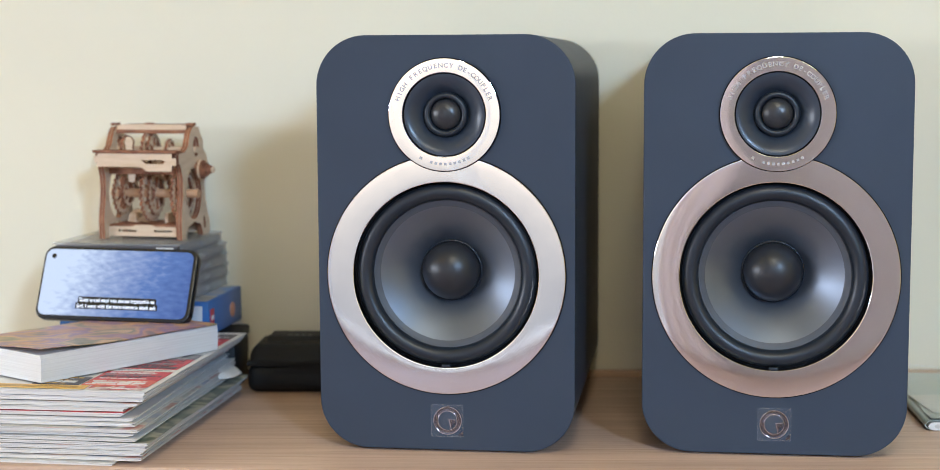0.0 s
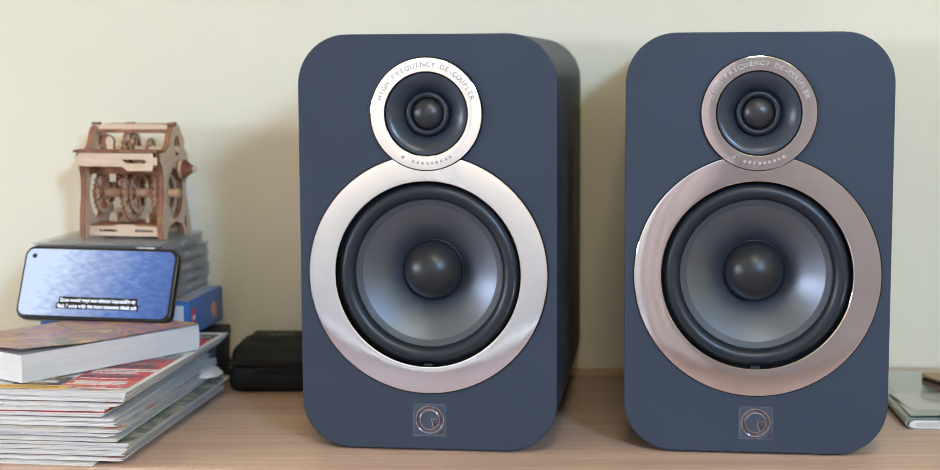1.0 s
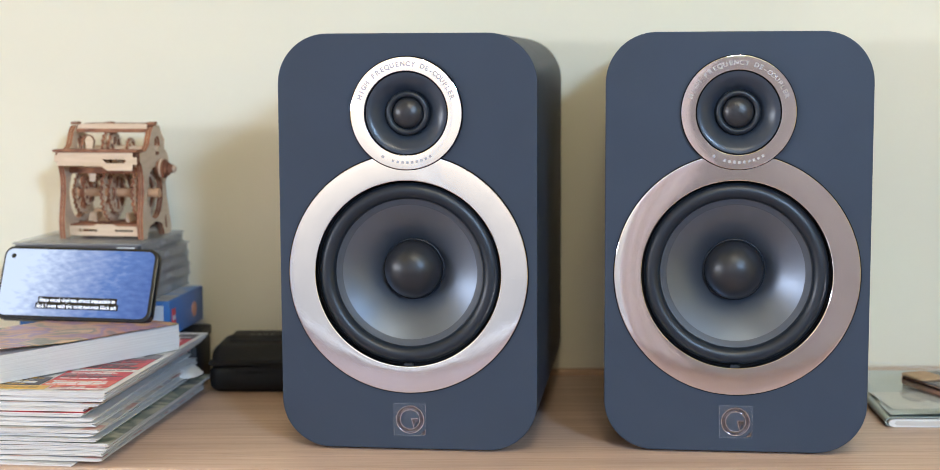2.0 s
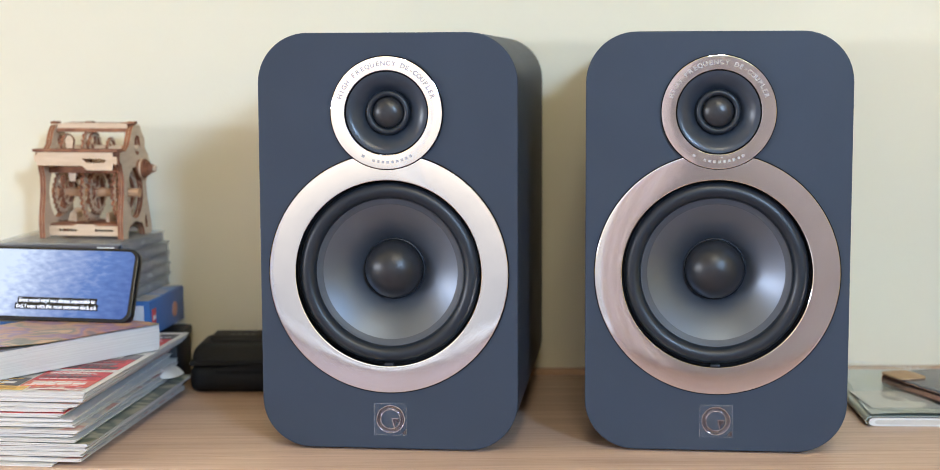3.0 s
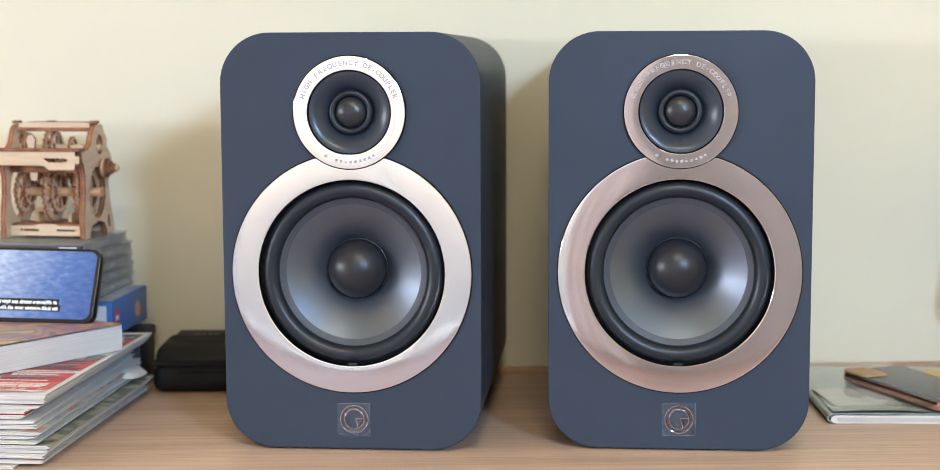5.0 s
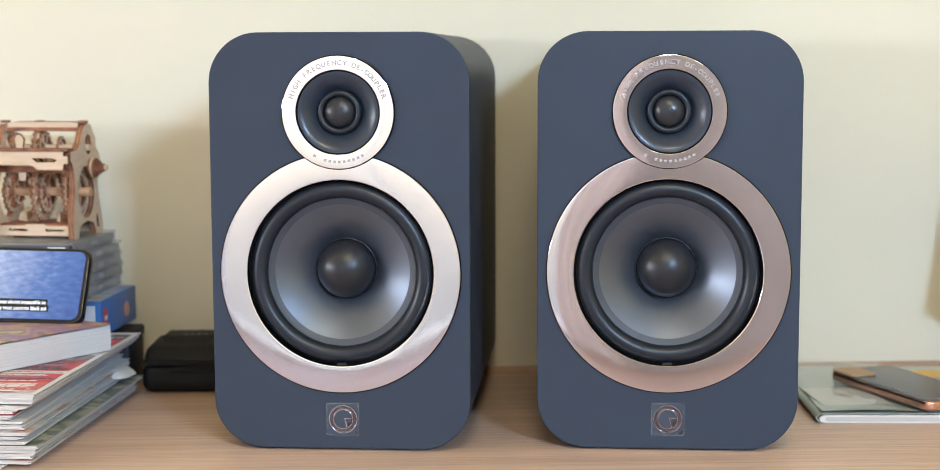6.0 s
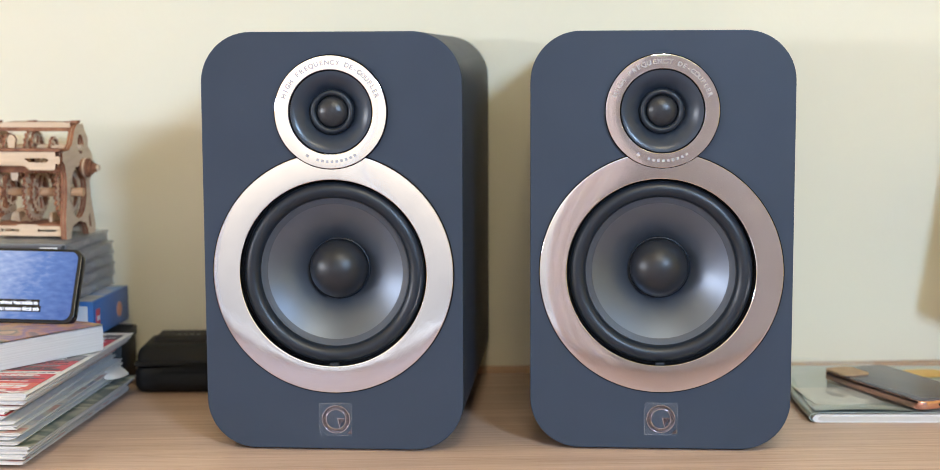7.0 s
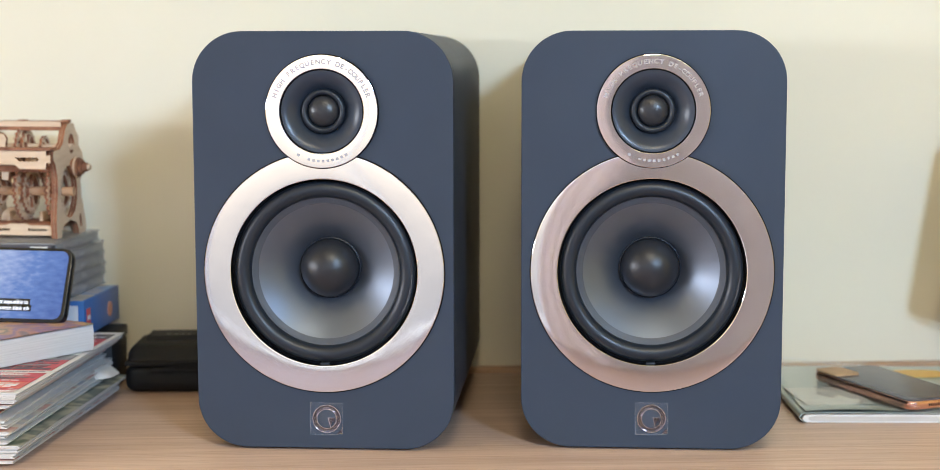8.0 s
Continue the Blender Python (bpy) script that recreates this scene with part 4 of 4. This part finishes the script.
for x_ in (-0.020, -0.008, 0.013):
    part("cross_slat", box(x_ - 0.0017, x_ + 0.0017, 0.030, 0.056, 0.0125, 0.021, 0.0003), ply[0], gb)
part("upper_beam", box(XL + 0.003, XR - 0.003, 0.046, 0.0496, 0.050, 0.058, 0.0003), M["birch"], gb)
part("upper_beam", box(XL + 0.003, XR - 0.003, 0.012, 0.0156, 0.0585, 0.0640, 0.0003), M["burnt"], gb)
knob = part("knob", lathe([(0, 0), (0.0085, 0), (0.0095, 0.0015), (0.0095, 0.0075), (0.0070, 0.0080), (0.0070, 0.011), (0.0050, 0.0115), (0.0040, 0.016), (0, 0.0165)], 12), M["burnt"], gb, "dark slatted winding knob",
            Matrix.Translation((XR + 0.0012, 0.040, 0.0615)) @ Matrix.Scale(0.92, 4) @ Matrix.Rotation(radians(-90), 4, "Z"))
part("knob_disc", lathe([(0, 0.0033), (0.0102, 0.0033), (0.0102, 0.0052), (0, 0.0052)], 14), M["birch"], knob)
part("knob_tip", lathe([(0, 0.0162), (0.0036, 0.0162), (0.0030, 0.0185), (0, 0.019)], 8), M["birch"], knob)

# ---- zipped case beside the magazines ----
CW, CD_, CH = 0.150, 0.078, 0.0430
zc = thing("zip_case", "black zipped hard case with a moulded grip", "case", pose(-0.1485, 0.2445, 0, 0, 0, -2))
part("lower_shell", box(-CW / 2, CW / 2, 0, CD_, 0, 0.0262, 0.0098, 5), M["nylon"], zc)
part("zip", box(-CW / 2 + 0.0006, CW / 2 - 0.0006, 0.0006, CD_ - 0.0006, 0.0250, 0.0292, 0.001), M["zip"], zc)
bm = box(-CW / 2, CW / 2, 0.0, CD_, 0.0278, CH)
for v in bm.verts:          # the lid slopes in towards its top
    if v.co.z > 0.035:
        v.co.x *= 0.945
        v.co.y = 0.014 if v.co.y < 0.03 else v.co.y - 0.004
bmesh.ops.bevel(bm, geom=bm.edges[:], offset=0.0072, segments=5, profile=0.5, affect="EDGES")
part("lid", bm, M["nylon"], zc)
lip = [(-0.050 + 0.100 * k / 20, 0.0028 * math.cos(math.pi * (k / 10 - 1)) - 0.0008) for k in range(21)]
part("grip", plate("grip", [[(-0.050, -0.0035)] + [(0.050, -0.0035)] + lip[::-1]], 0.005, [M["nylon"]], 0.0012), None, zc, "moulded finger grip", Matrix.Translation((0, -0.0026, 0.0258)))
wave = [(-0.062 + 0.124 * k / 24, 0.0305 + 0.0055 * math.sin(math.pi * k / 24) ** 4) for k in range(25)]
bm = bmesh.new()
low = [bm.verts.new((x_, y_, 0.0395)) for x_, y_ in wave + [(0.062, 0.070), (-0.062, 0.070)]]
high = [bm.verts.new((x_ * 0.965, y_ + (0.0035 if y_ < 0.05 else -0.003), 0.0475)) for x_, y_ in wave + [(0.062, 0.070), (-0.062, 0.070)]]
bm.faces.new(high)
for k in range(len(low)):
    bm.faces.new((low[k], low[(k + 1) % len(low)], high[(k + 1) % len(low)], high[k]))
bmesh.ops.recalc_face_normals(bm, faces=bm.faces[:])
bmesh.ops.bevel(bm, geom=[e for e in bm.edges if e.verts[0].co.z > 0.047 and e.verts[1].co.z > 0.047], offset=0.0018, segments=3, profile=0.5, affect="EDGES")
part("raised_panel", bm, M["nylon"], zc)
for k_, w_ in enumerate((0.0042, 0.0036, 0.0040, 0.0030)):
    part("label_mark", box(-w_ / 2, w_ / 2, 0, 0.0036, 0, 0.0004), M["label_grey"], zc, "worn grey lettering", Matrix.Translation((-0.040 + 0.0062 * k_, 0.0400, 0.0474)))

# ---- booklet, sleeve, phone and lamp at the far end ----
bk = thing("folded_booklet", "folded booklet with a glossy sage cover", "booklet", pose(0.358, 0.0935, 0, 0, 0, -4))
def fold(r, zc_, x1):
    """Cross-section of folded paper, round at the fold."""
    arc = [(0.010 - 1.8 * r * math.sin(math.pi * k / 10), zc_ + r * math.cos(math.pi * k / 10)) for k in range(11)]
    return [(x1, zc_ + r)] + arc + [(x1, zc_ - r)]


part("leaf", plate("leaf", [fold(0.0034, 0.0037, 0.212)], 0.200, [M["cover_white"]]), None, bk)
part("leaf", plate("leaf", [fold(0.0018, 0.0037, 0.213)], 0.2012, [M["paper"]]), None, bk, at=Matrix.Translation((0.002, -0.0006, 0)))
shell = fold(0.0042, 0.0044, 0.213)
inner = fold(0.0037, 0.0044, 0.213)
part("back_cover", plate("back_cover", [shell + inner[::-1]], 0.1995, [M["sage"]]), None, bk, at=Matrix.Translation((-0.0012, 0.0012, 0)))
bm = bmesh.new()
nx, ny = 16, 16
g = [[bm.verts.new((0.006 + 0.207 * i / nx, 0.0005 + 0.2000 * j / ny, 0.0091 + 0.0012 * (1 + math.sin(i * 0.5)) * max(0, 1 - j / 3) + 0.0004 * noise.noise(Vector((i * 0.4, j * 0.4, 5))))) for i in range(nx + 1)] for j in range(ny + 1)]
for j in range(ny):
    for i in range(nx):
        bm.faces.new((g[j][i], g[j][i + 1], g[j + 1][i + 1], g[j + 1][i]))
part("cover", bm, M["sage"], bk)
part("sticker", plate("sticker", [[(0.030 * math.cos(a), 0.018 * math.sin(a)) for a in [2 * math.pi * i / 32 for i in range(32)]]], 0.0004, [M["ink_yellow"]]), None, bk, "yellow oval print",
     Matrix.Translation((0.142, 0.160, 0.0103)) @ Matrix.Rotation(radians(-90), 4, "X"))

sl = thing("plastic_sleeve", "wrinkled clear plastic sleeve lying on a booklet", "plastic sleeve", pose(0.362, 0.105, 0.0099, 0, 0, -8))
bm = bmesh.new()
nx, ny = 26, 34
g = [[bm.verts.new((0.085 * i / nx, 0.205 * j / ny, 0.0018 + 0.0013 * noise.noise(Vector((i * 0.36, j * 0.25, 8))) + 0.010 * max(0, j / ny - 0.7) * (1 - i / nx)))
      for i in range(nx + 1)] for j in range(ny + 1)]
for j in range(ny):
    for i in range(nx):
        bm.faces.new((g[j][i], g[j][i + 1], g[j + 1][i + 1], g[j + 1][i]))
part("film", bm, M["sleeve"], sl).visible_shadow = False
for k_ in range(13):
    part("seam_mark", box(-0.0022, 0.0022, -0.0006, 0.0006, 0, 0.0003), M["ink_white"], sl, at=pose(0.004 + 0.0060 * k_, 0.196 - 0.0016 * k_ - 0.0012 * math.sin(k_), 0.0066 - 0.0003 * k_, 0, 3, -14 + 6 * math.sin(k_ * 1.7)))
part("paper_slip", box(0.004, 0.062, 0.012, 0.080, 0.0002, 0.0005), M["slip"], sl, "pale paper slip inside the sleeve", pose(0.006, 0, 0, 0, 0, 10))

cp = thing("copper_phone", "dark glass phone with a copper metal edge", "phone", pose(0.4475, 0.0800, 0.0118, 0, 0, 17.5))
P2W, P2L, P2T = 0.0655, 0.146, 0.0076
flat = Matrix.Rotation(radians(-90), 4, "X")
part("frame", plate("frame", [rounded(P2W, P2L, 0.0095, 8, P2W / 2, P2L / 2)], P2T, [M["copper"]], 0.0018), None, cp, "copper metal edge", Matrix.Translation((0, 0, P2T)) @ flat)
part("glass", plate("glass", [rounded(P2W - 0.0022, P2L - 0.0022, 0.0088, 8, P2W / 2, P2L / 2)], 0.0012, [M["phone_back"]], 0.0004), None, cp, "dark glossy glass", Matrix.Translation((0, 0, P2T + 0.0008)) @ flat)
for i in range(6):
    part("speaker_slot", box(-0.0006, 0.0006, -0.0003, 0.0006, -0.0011, 0.0011, 0.0002), M["black_gap"], cp, at=Matrix.Translation((0.020 + 0.0022 * i, 0.0001, P2T * 0.5)))
part("port", box(-0.0045, 0.0045, -0.0003, 0.0008, -0.0013, 0.0013, 0.0006), M["black_gap"], cp, at=Matrix.Translation((P2W / 2 + 0.004, 0.0001, P2T * 0.5)))
lt = thing("leather_tab", "tan leather tab lying over a phone corner", "leather tab", pose(0.4475, 0.0800, 0.0204, 0, 0, 17.5))
part("tab", plate("tab", [rounded(0.027, 0.036, 0.006, 6, 0.0125, 0.1240)], 0.0016, [M["leather"]], 0.0004), None, lt, at=Matrix.Translation((0, 0, 0.0016)) @ flat)

lamp = thing("table_lamp", "small table lamp with a beige fabric shade", "lamp", pose(0.610, 0.264, 0))
upright = Matrix.Rotation(radians(90), 4, "X")
part("base", lathe([(0, 0), (0.048, 0), (0.048, 0.006), (0.040, 0.010), (0.008, 0.014), (0, 0.014)], 48), M["brass"], lamp, at=upright)
part("stem", lathe([(0, 0.013), (0.006, 0.013), (0.006, 0.215), (0, 0.215)], 20), M["brass"], lamp, at=upright)
part("shade", lathe([(0.0665, 0.086), (0.0655, 0.086), (0.0440, 0.232), (0.0450, 0.232)], 64, True), M["shade"], lamp, "beige fabric shade", upright)
part("shade_ring", lathe([(0.0660, 0.0855), (0.0670, 0.0865), (0.0660, 0.0875), (0.0650, 0.0865)], 64, True), M["brass"], lamp, at=upright)
for i in range(3):
    part("spoke", box(0, 0.0445, -0.001, 0.001, 0.228, 0.230), M["brass"], lamp, at=Matrix.Rotation(2 * math.pi * i / 3, 4, "Z"))
